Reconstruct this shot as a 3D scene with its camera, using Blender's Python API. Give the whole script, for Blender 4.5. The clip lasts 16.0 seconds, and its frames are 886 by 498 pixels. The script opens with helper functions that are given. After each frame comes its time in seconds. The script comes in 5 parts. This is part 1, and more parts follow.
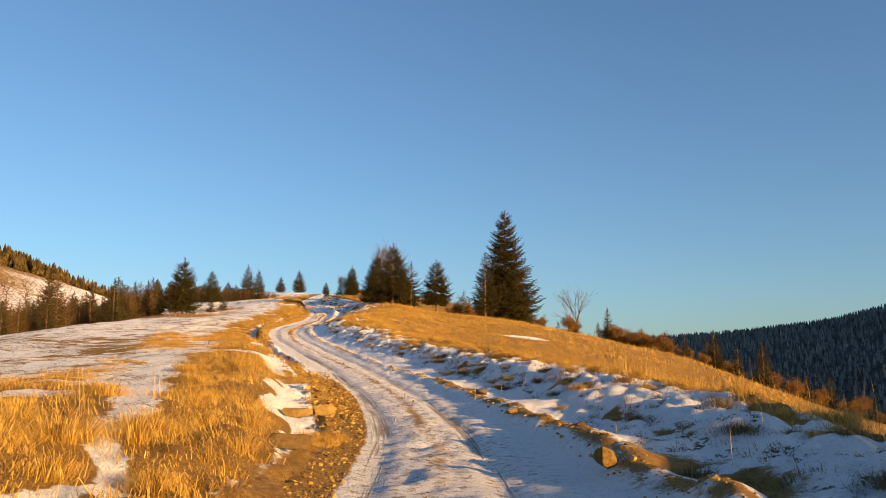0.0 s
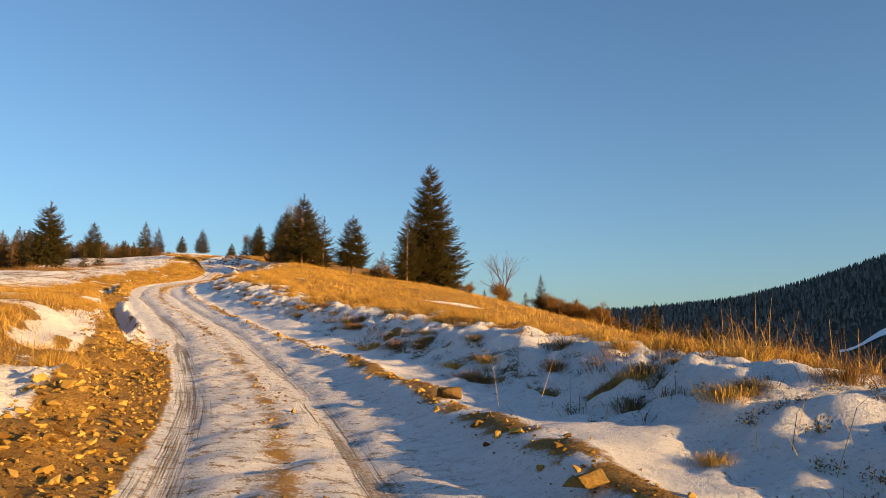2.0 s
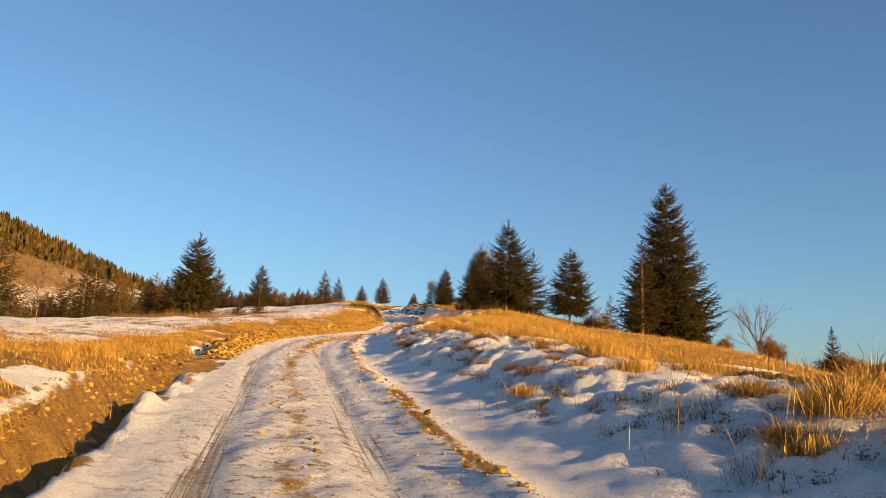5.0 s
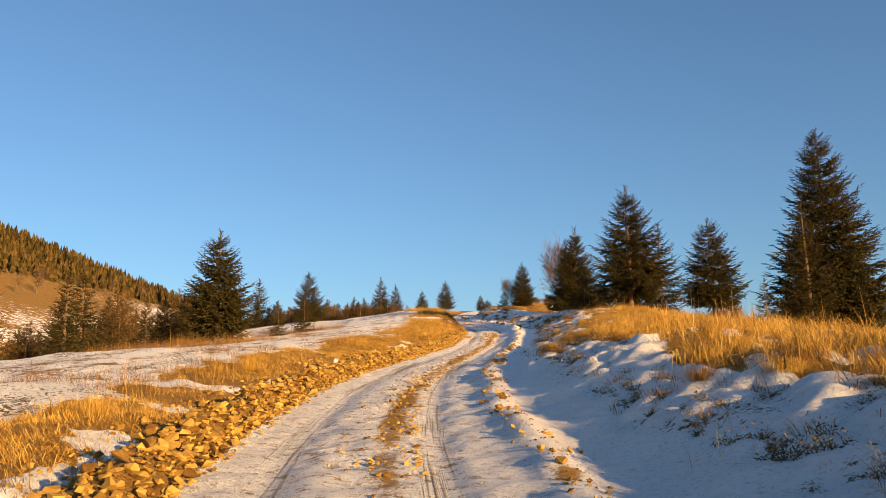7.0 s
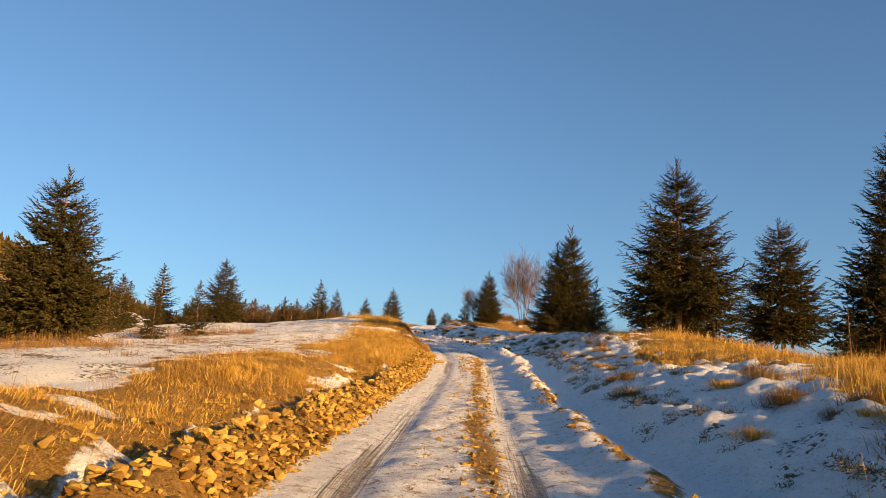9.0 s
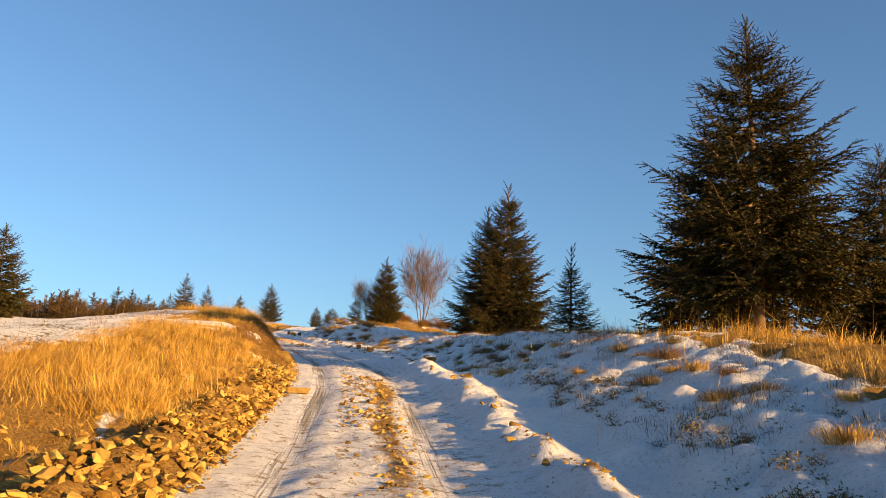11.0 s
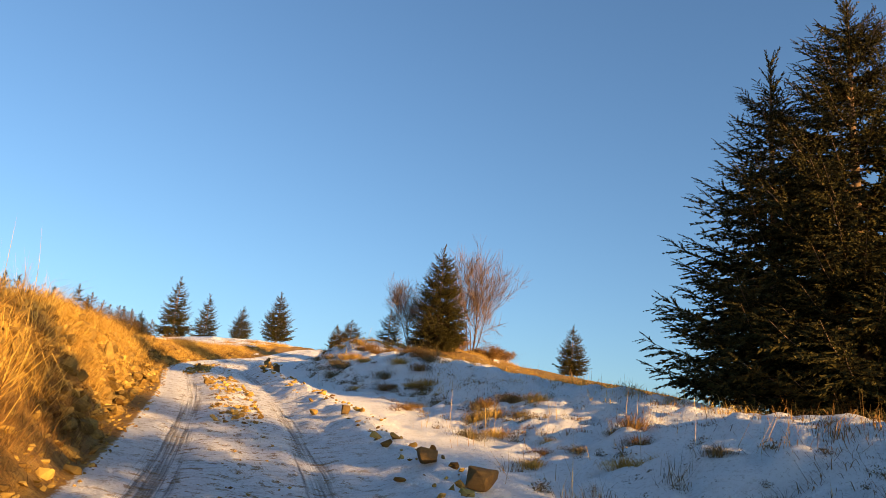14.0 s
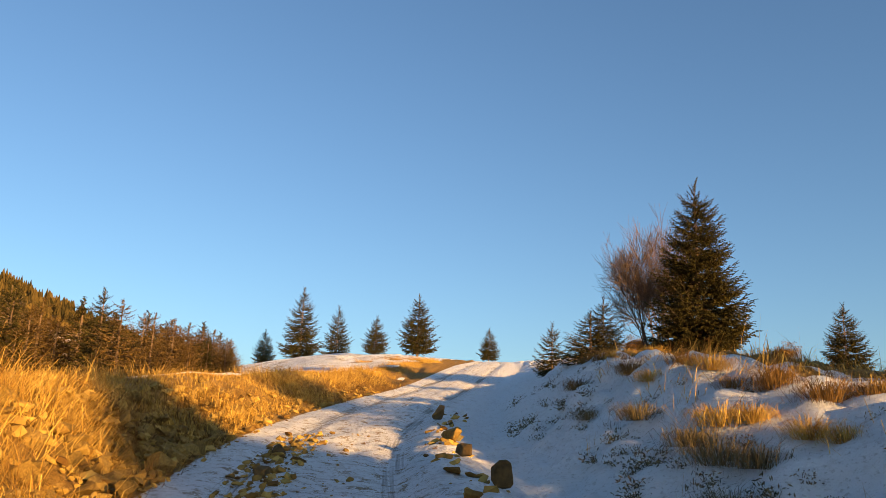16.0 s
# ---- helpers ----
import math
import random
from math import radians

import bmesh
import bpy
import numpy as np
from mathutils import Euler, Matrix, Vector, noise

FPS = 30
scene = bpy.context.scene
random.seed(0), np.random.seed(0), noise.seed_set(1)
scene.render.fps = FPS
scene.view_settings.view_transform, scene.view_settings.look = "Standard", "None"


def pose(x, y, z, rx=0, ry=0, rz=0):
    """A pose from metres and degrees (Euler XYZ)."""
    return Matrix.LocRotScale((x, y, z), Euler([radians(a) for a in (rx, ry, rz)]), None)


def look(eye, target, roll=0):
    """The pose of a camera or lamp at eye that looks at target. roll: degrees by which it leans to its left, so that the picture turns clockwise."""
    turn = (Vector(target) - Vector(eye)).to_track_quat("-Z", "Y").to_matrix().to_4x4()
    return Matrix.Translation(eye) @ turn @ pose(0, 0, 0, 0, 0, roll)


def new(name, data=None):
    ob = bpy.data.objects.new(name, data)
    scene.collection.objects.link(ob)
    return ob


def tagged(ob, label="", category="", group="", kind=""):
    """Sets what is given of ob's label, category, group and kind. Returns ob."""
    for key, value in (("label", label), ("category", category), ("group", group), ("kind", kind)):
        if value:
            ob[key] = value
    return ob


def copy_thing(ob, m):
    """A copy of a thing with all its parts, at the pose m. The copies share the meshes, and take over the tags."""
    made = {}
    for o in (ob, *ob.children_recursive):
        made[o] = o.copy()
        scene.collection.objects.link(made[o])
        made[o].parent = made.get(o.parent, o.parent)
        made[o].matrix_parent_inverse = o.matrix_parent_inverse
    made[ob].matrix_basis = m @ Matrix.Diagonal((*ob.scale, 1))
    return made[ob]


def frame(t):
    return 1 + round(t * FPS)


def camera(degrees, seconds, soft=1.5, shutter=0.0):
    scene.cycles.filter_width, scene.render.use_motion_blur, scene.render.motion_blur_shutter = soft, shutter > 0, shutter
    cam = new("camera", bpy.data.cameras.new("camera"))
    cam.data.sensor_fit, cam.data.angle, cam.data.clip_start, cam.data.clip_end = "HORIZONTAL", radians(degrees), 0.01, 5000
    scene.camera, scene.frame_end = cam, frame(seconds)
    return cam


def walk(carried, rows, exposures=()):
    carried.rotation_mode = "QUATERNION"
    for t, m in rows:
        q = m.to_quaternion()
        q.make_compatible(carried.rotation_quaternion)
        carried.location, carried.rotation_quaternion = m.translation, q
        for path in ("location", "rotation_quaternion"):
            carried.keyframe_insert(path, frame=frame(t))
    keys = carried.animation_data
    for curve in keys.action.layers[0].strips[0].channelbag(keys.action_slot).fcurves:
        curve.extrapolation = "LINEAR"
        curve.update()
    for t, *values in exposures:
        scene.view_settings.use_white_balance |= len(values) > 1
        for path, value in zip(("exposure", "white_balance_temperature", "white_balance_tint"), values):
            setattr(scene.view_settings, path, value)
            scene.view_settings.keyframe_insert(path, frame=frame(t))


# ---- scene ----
cam = camera(57.2, 16.0, 0.7)
PATH = [
    (0, (0.426, -0.369, 0.435), (0.397, 1.604, 0.764), -0.1),
    (0.5, (0.351, 2.411, 0.461), (0.391, 4.388, 0.758), -0.6),
    (1, (0.315, 5.261, 0.503), (0.418, 7.24, 0.771), -0.6),
    (1.5, (0.285, 8.333, 0.575), (0.442, 10.31, 0.832), -0.1),
    (2, (0.176, 11.587, 0.662), (0.352, 13.562, 0.922), 0.8),
    (2.5, (-0.021, 15.033, 0.818), (0.14, 17.009, 1.081), 0.8),
    (3, (-0.424, 18.509, 1.114), (-0.327, 20.483, 1.416), 0.5),
    (3.5, (-1.104, 22.145, 1.35), (-1.1, 24.118, 1.677), 0.7),
    (4, (-2.002, 25.955, 1.745), (-2.104, 27.917, 2.119), 1.4),
    (4.5, (-2.957, 29.594, 2.021), (-3.155, 31.547, 2.401), 2.0),
    (5, (-3.938, 33.21, 2.344), (-4.194, 35.156, 2.725), 2.2),
    (5.2, (-4.264, 34.657, 2.515), (-4.545, 36.599, 2.901), 1.8),
    (7.5, (-10.399, 53.247, 4.691), (-10.78, 55.171, 5.084), -1.2),
    (8, (-11.453, 57.02, 5.103), (-11.823, 58.944, 5.505), -0.2),
    (8.5, (-12.317, 60.979, 5.617), (-12.637, 62.908, 6.038), 2.2),
    (9, (-13.055, 65.132, 6.051), (-13.3, 67.07, 6.479), 2.7),
    (9.5, (-13.6, 69.259, 6.457), (-13.764, 71.206, 6.882), 2.7),
    (11.8, (-15.164, 89.198, 8.561), (-15.097, 91.143, 9.02), 1.7),
    (12, (-15.297, 90.903, 8.748), (-15.225, 92.848, 9.207), 1.7),
    (12.5, (-15.605, 94.923, 9.487), (-15.531, 96.842, 10.047), 2.2),
    (13, (-16.007, 99.216, 10.18), (-15.944, 101.14, 10.722), 2.6),
    (13.5, (-16.646, 103.256, 10.749), (-16.63, 105.184, 11.283), 3.7),
    (14, (-17.429, 107.613, 11.27), (-17.489, 109.546, 11.78), 5.0),
    (14.5, (-18.374, 111.782, 11.785), (-18.522, 113.714, 12.28), 5.6),
    (15, (-19.393, 115.885, 12.388), (-19.614, 117.813, 12.872), 5.4),
    (15.5, (-20.578, 119.675, 12.996), (-20.87, 121.589, 13.496), 3.5),
    (16, (-21.742, 123.469, 13.566), (-22.104, 125.371, 14.064), 2.2),
]
walk(cam, [(t, look(eye, target, roll)) for t, eye, target, roll in PATH],
     exposures=[(t, stops, kelvin, 12) for t, stops, kelvin in ((0, 1.30, 7500), (5, 1.27, 7500), (9.5, 1.28, 7500), (12, 1.60, 7500), (13.5, 1.60, 7550), (16, 1.46, 7900))])

# ---- world, sun, exposure ----
SUN_AZ, SUN_EL = radians(129.0), radians(8.3)   # clockwise from +y, above the horizon
world = bpy.data.worlds.new("world")
scene.world = world
world.use_nodes = True
wn = world.node_tree.nodes
sky = wn.new("ShaderNodeTexSky")
sky.sky_type = "NISHITA"
sky.sun_disc = False
sky.sun_elevation, sky.sun_rotation = SUN_EL, SUN_AZ
sky.altitude, sky.air_density, sky.dust_density, sky.ozone_density = 300.0, 1.0, 1.3, 4.1
wn["Background"].inputs[1].default_value = 0.098
world.node_tree.links.new(sky.outputs[0], wn["Background"].inputs[0])
sun = new("sun", bpy.data.lights.new("sun", "SUN"))
sun.data.energy, sun.data.angle, sun.data.color = 4.2, radians(0.53), (1.0, 0.63, 0.26)
to_sun = Vector((math.sin(SUN_AZ) * math.cos(SUN_EL), math.cos(SUN_AZ) * math.cos(SUN_EL), math.sin(SUN_EL)))
sun.matrix_world = Matrix.Translation((40, -30, 60)) @ to_sun.to_track_quat("Z", "Y").to_matrix().to_4x4()


# ---- noise ----
TABLE = np.random.RandomState(5).rand(256, 256)


def value_noise(x, y, cell, seed=0):
    """Smooth noise, 0 to 1, with lumps of about one cell."""
    u, v = x / cell + 37.3 * seed, y / cell + 91.7 * seed
    i, j = np.floor(u).astype(int), np.floor(v).astype(int)
    a, b = u - i, v - j
    a, b = a * a * (3 - 2 * a), b * b * (3 - 2 * b)
    i0, i1, j0, j1 = i % 256, (i + 1) % 256, j % 256, (j + 1) % 256
    return (TABLE[i0, j0] * (1 - a) + TABLE[i1, j0] * a) * (1 - b) + (TABLE[i0, j1] * (1 - a) + TABLE[i1, j1] * a) * b


def fbm(x, y, cell, octaves=3, seed=0):
    total, amp, out = 0.0, 1.0, 0.0
    for k in range(octaves):
        out = out + amp * value_noise(x, y, cell / 2 ** k, seed + k)
        total, amp = total + amp, amp * 0.5
    return out / total


def step(a, b, v):
    t = np.clip((v - a) / (b - a), 0, 1)
    return t * t * (3 - 2 * t)


# ---- the lie of the land ----
LINE = np.arange(-420, 2700, 0.5)


def smooth_line(ys, vs, sigma):
    k = np.arange(-40, 41) * 0.5
    k = np.exp(-0.5 * (k / sigma) ** 2)
    line = np.interp(LINE, ys, vs)
    return np.convolve(np.pad(line, 40, mode="edge"), k / k.sum(), "valid")


ROAD_X = smooth_line(
    (-60, -0.4, 8.3, 15, 22.1, 29.6, 34.7, 44, 53.2, 57, 61, 65, 69.3, 80, 91, 99, 107.6, 115.9, 123.5, 130, 135, 142, 150, 165, 200, 300),
    (0.6, 0.43, 0.28, -0.02, -1.1, -2.96, -4.26, -7.4, -10.4, -11.45, -12.3, -13.05, -13.6, -14.5, -15.3, -16.0, -17.4, -19.4, -21.7, -24.1, -25.3, -26.0, -26.5, -27.4, -31, -36), 1.5)
ROAD_Z = smooth_line(
    (-420, -60, -0.4, 8.3, 15, 22.1, 29.6, 34.7, 44, 53.2, 61, 69.3, 80, 91, 99.2, 107.6, 115.9, 123.5, 135, 150, 165, 195, 225, 300, 700),
    (-30, -4.5, -0.865, -0.725, -0.48, 0.05, 0.72, 1.19, 2.25, 3.39, 4.34, 5.24, 6.36, 7.56, 8.88, 9.93, 11.06, 12.27, 13.85, 15.8, 18.2, 22.0, 24.7, 28, 30), 1.5)
BANK_L = smooth_line((-60, 0, 8, 16, 24, 32, 40, 48, 56, 64, 70, 77, 86, 95, 100, 104, 111, 118, 124, 127, 131, 140, 148, 158, 170, 200), (0.3, 0.5, 0.6, 0.75, 0.82, 0.85, 0.6, 0.32, 0.2, 0.25, 0.45, 0.6, 0.60, 0.55, 0.72, 0.95, 1.15, 1.34, 1.20, 0.98, 0.76, 0.58, 0.42, 0.2, 0.1, 0.1), 1.2)
BANK_R = smooth_line((-60, 0, 8, 14, 18, 26, 33, 45, 60, 75, 90, 103, 110, 118, 126, 134, 150, 165, 200), (0.1, 0.34, 0.38, 0.48, 0.60, 0.62, 0.62, 0.60, 0.58, 0.62, 0.90, 1.1, 1.1, 0.82, 0.68, 1.0, 0.9, 0.3, 0), 1.5)
TOE_R = smooth_line((-60, 22, 50, 75, 95, 108, 124, 130, 136, 165), (3.3, 3.3, 2.95, 2.55, 2.8, 3.5, 4.1, 2.5, 2.2, 2.2), 1.5)
CREST_R = smooth_line((-60, 22, 50, 75, 95, 108, 124, 130, 136, 165), (4.8, 4.7, 4.35, 4.4, 5.4, 6.2, 7.0, 4.6, 4.1, 4.2), 1.5)
CUT = smooth_line((-60, 0, 36, 50, 60, 98, 104, 120, 130, 140, 165), (2.7, 2.7, 2.6, 2.0, 3.0, 3.0, 1.4, 1.15, 1.2, 1.4, 2.0), 1.5)


def pillows(x, y, cell, seed=0):
    """Distance to the nearest of many scattered points, in cells: 0 in the middle of a lump, about 0.8 in the gaps between lumps."""
    u, v = x / cell, y / cell
    i, j = np.floor(u).astype(int), np.floor(v).astype(int)
    best = np.full(np.shape(u), 9.0)
    for a in (-1, 0, 1):
        for b in (-1, 0, 1):
            p, q = (i + a + 17 * seed) % 256, (j + b + 31 * seed) % 256
            best = np.minimum(best, np.hypot(i + a + TABLE[p, q] - u, j + b + TABLE[q, p] - v))
    return best


def road_x(y):
    return np.interp(y, LINE, ROAD_X)


def road_z(y):
    return np.interp(y, LINE, ROAD_Z)


def gully_line(y):
    """How far left of the road's middle the snowy gully runs."""
    return np.interp(y, (8, 12, 13.5, 14.6, 16, 18, 21.5, 26, 31, 36, 50), (2.3, 2.2, 2.35, 2.25, 2.6, 2.65, 2.95, 3.4, 3.2, 2.8, 2.3))


def windrow_line(x, y):
    """How far right of the road's middle the windrow runs."""
    return np.interp(y, (5, 15, 20, 30, 38, 46, 54), (2.35, 2.32, 2.0, 1.88, 1.6, 1.62, 1.78)) - 0.35 * step(118, 128, y) + 0.2 * (value_noise(x, y, 9.0, 3) - 0.5) + 0.2 * (value_noise(x, y, 1.3, 7) - 0.5)


def hollows(x, y):
    """Undercut patches of bare earth at the foot of the right bank."""
    d = x - road_x(y)
    return np.exp(-((d - 3.6 - 0.9 * (fbm(x, y, 1.8, 2, 107) - 0.5)) / 0.24) ** 2) * step(0.50, 0.60, fbm(x, y, 1.1, 2, 108)) * step(9, 13, y) * step(37, 32, y)


def land(x, y, fine=True):
    """Height of the ground at x, y."""
    d = x - road_x(y)
    zr, hl, hr = road_z(y), np.interp(y, LINE, BANK_L), np.interp(y, LINE, BANK_R)
    # right: ditch, bank, crest, then the slope down to the valley
    toe, crest = np.interp(y, LINE, TOE_R), np.interp(y, LINE, CREST_R)
    verge = 0.2 * step(108, 92, y)
    even = 0.3 + 0.6 * step(51, 60, y) * step(104, 96, y)
    r = verge * step(1.7, 2.9, d) + (hr - verge) * (even * np.clip((d - toe) / (crest - toe), 0, 1) + (1 - even) * step(toe, crest, d)) - 0.08 * np.exp(-((d - toe + 0.3) / 0.5) ** 2)
    r = r + np.interp(d, (5.6, 9, 14.5, 25, 43, 56, 120, 260, 2000), (0, 0, -1.2, -2.3, -6.2, -11, -30, -62, -75))
    r = r + (1.25 - hr) * (0.5 * step(4.4, 11, d) + 0.5 * np.clip((d - 4.4) / 6.6, 0, 1)) * step(50, 80, y)
    r = r - np.interp(y, (0, 16, 30, 48, 70, 90), (0.42, 0.42, 0.34, 0.22, 0.07, 0)) * np.clip(d - 6.0, 0, 30)
    r = r - 0.06 * np.clip(d - 5.0, 0, 14) * step(106, 116, y) * step(150, 136, y)
    r = r - 0.08 * np.clip(d - 5.0, 0, 14) * step(114, 118, y) * step(128, 124, y)
    # an unseen rise added beside the first metres to shade the track
    shade_rise = step(7.0, 10.0, d) * step(20, 13, d) * step(13, 7, y) * step(-60, -30, y)
    r = r * (1 - shade_rise) + 0.18 * d * shade_rise
    r = r - 0.10 * np.clip(d - 5.0, 0, 14) * step(120, 128, y) * step(152, 138, y)
    # left: steep cut bank, then a field that falls away
    wide = np.interp(y, LINE, CUT)
    up = np.clip((-d - 1.45 - 0.5 * step(112, 122, y) + 0.25 * step(5, 9, y) * step(26, 20, y)) / wide, 0, 1)
    l = hl * (0.45 * up + 0.55 * step(0, 1, up))
    l = l + np.interp(-d, (3, 16, 24, 42, 75, 150, 2000), (0, 0.55, -0.2, -3.2, -7.0, -9.0, -12.0)) - (hl - 0.3) * step(4.0, 14.0, -d)
    l = l - np.interp(-d, (8, 16, 24, 42, 75), (0, 0.3, 0.7, 1.1, 1.1)) * step(4, 20, y) * step(132, 118, y)
    l = l - 0.13 * np.clip(-d - 3.6, 0, 9) * step(126, 133, y) * step(176, 160, y)
    l = l - 0.22 * np.clip(-d - 9, 0, 30) * step(128, 142, y) * step(208, 180, y)
    z = zr + np.where(d > 0, r, l)
    z = z - 0.13 * hollows(x, y)
    # left ditch beside the road
    bent = -d + 0.35 * (fbm(x, y, 3.5, 2, 5) - 0.5)
    z = z - 0.48 * step(1.80, 2.12, bent) * step(2.75, 2.2, bent) * step(30, 34, y) * step(49, 44, y)
    z = z - 0.16 * np.exp(-((d + 2.45) / 0.25) ** 2) * step(50, 54, y) * step(80, 70, y)
    z = z - 0.16 * np.exp(-((d + gully_line(y)) / 0.45) ** 2) * step(11, 13, y) * step(34, 29, y)
    z = z + 0.26 * np.exp(-((d + 1.86 + 0.15 * (value_noise(x, y, 2.5, 12) - 0.5)) / 0.27) ** 2) * step(51, 56, y) * step(99, 92, y)
    # windrow pushed up along the right edge
    side = windrow_line(x, y)
    high = (0.10 + 0.16 * fbm(x, y, 0.55, 2, 4) * (0.5 + value_noise(x, y, 2.2, 6))) * np.interp(y, (7, 13, 17, 27, 34, 57, 63, 82, 90, 106, 114), (1.2, 1.35, 0.95, 0.85, 0.5, 0.5, 1.0, 1.0, 1.25, 1.25, 0.8))
    z = z + high * np.exp(-((d - side) / (0.27 + 0.13 * step(32, 26, y) + 0.16 * step(88, 96, y))) ** 2) * step(160, 140, y)
    z = z + 0.13 * (0.4 - pillows(x, y, 0.33, 5) ** 1.5) * np.exp(-((d - side) / 0.42) ** 2) * step(84, 94, y) * step(140, 125, y)
    # far hills
    z = z + 78 * np.exp(-((x + 330) / 148) ** 2 - ((y - 330) / 220) ** 2) * step(40, 130, np.abs(d))
    z = z + 60 * (fbm(x, y, 420.0, 3, 8) - 0.5) * step(160, 600, np.abs(d))
    # the mountain across the valley: a ridge that rises towards the south-east
    far, bearing = np.hypot(x, y), np.degrees(np.arctan2(x, y))
    # bearings past 40 lie out of view, raised to shade the visible slope
    ridge = np.interp(bearing, (-5, 8, 14, 20, 25, 28.6, 33, 40, 50, 60, 90, 104, 116, 180), (20, 40, 50, 57, 66, 82, 107, 150, 235, 300, 300, 130, -20, -60))
    ridge = ridge + 14 * (fbm(x, y, 190.0, 3, 9) - 0.5)
    side = -62 + (ridge + 62) * step(300, 1020, far) - 0.25 * np.clip(far - 1020, 0, 400)
    w = step(170, 330, far) * step(4, 11, bearing) * step(150, 120, bearing)
    z = z * (1 - w) + side * w
    if fine:
        off = step(1.3, 2.6, np.abs(d))
        bank = step(2.4, 3.4, d) * step(9, 6, d)
        lump = step(-0.9, 0.3, d - np.interp(y, LINE, TOE_R)) * step(9, 6.5, d)
        z = z + (0.22 * (0.45 - pillows(x, y, 0.42, 1) ** 1.6) + 0.11 * (0.5 - pillows(x, y, 0.95, 2) ** 1.5)) * lump * (0.4 + 0.9 * value_noise(x, y, 2.0, 24)) * (1 + 0.2 * step(118, 126, y))
        z = z + 0.10 * (0.55 - pillows(x, y, 0.7, 3) ** 1.5) * step(2.8, 4.0, -d) * step(12, 8, -d)
        z = z + 0.30 * (fbm(x, y, 3.5, 2, 11) - 0.5) * off
        z = z + (fbm(x, y, 0.75, 2, 14) - 0.45) * (0.09 * off + 0.10 * bank)
        z = z + 0.09 * (fbm(x, y, 0.24, 2, 20) - 0.5) * bank
        z = z + 0.05 * (fbm(x, y, 0.22, 2, 17) - 0.5) * (0.4 + 0.6 * off)
        # wheel ruts and the raised middle
        near = step(1.6, 1.2, np.abs(d))
        wander = 0.18 * (value_noise(y * 0 + 3.0, y, 11.0, 21) - 0.5)
        rut = np.exp(-((d + 0.80 + wander) / 0.20) ** 2) + np.exp(-((d - 0.74 + wander) / 0.20) ** 2)
        z = z - 0.055 * rut * near + 0.02 * near * np.sin(d * 70) * rut * 0.4
        z = z + 0.12 * (fbm(x, y, 0.45, 2, 23) - 0.45) * np.exp(-(d / 0.38) ** 2) * near
        z = z + 0.085 * (fbm(x, y, 0.34, 3, 25) - 0.5) * near * np.clip(1 - 0.8 * rut, 0, 1)
        # rubble-like roughness of the cut bank
        cut = step(1.5, 1.8, -d) * step(3.6, 2.6, -d)
        z = z + (0.32 * (fbm(x, y, 0.5, 2, 27) - 0.5) + 0.14 * (fbm(x, y, 0.2, 2, 28) - 0.5)) * cut
    return z


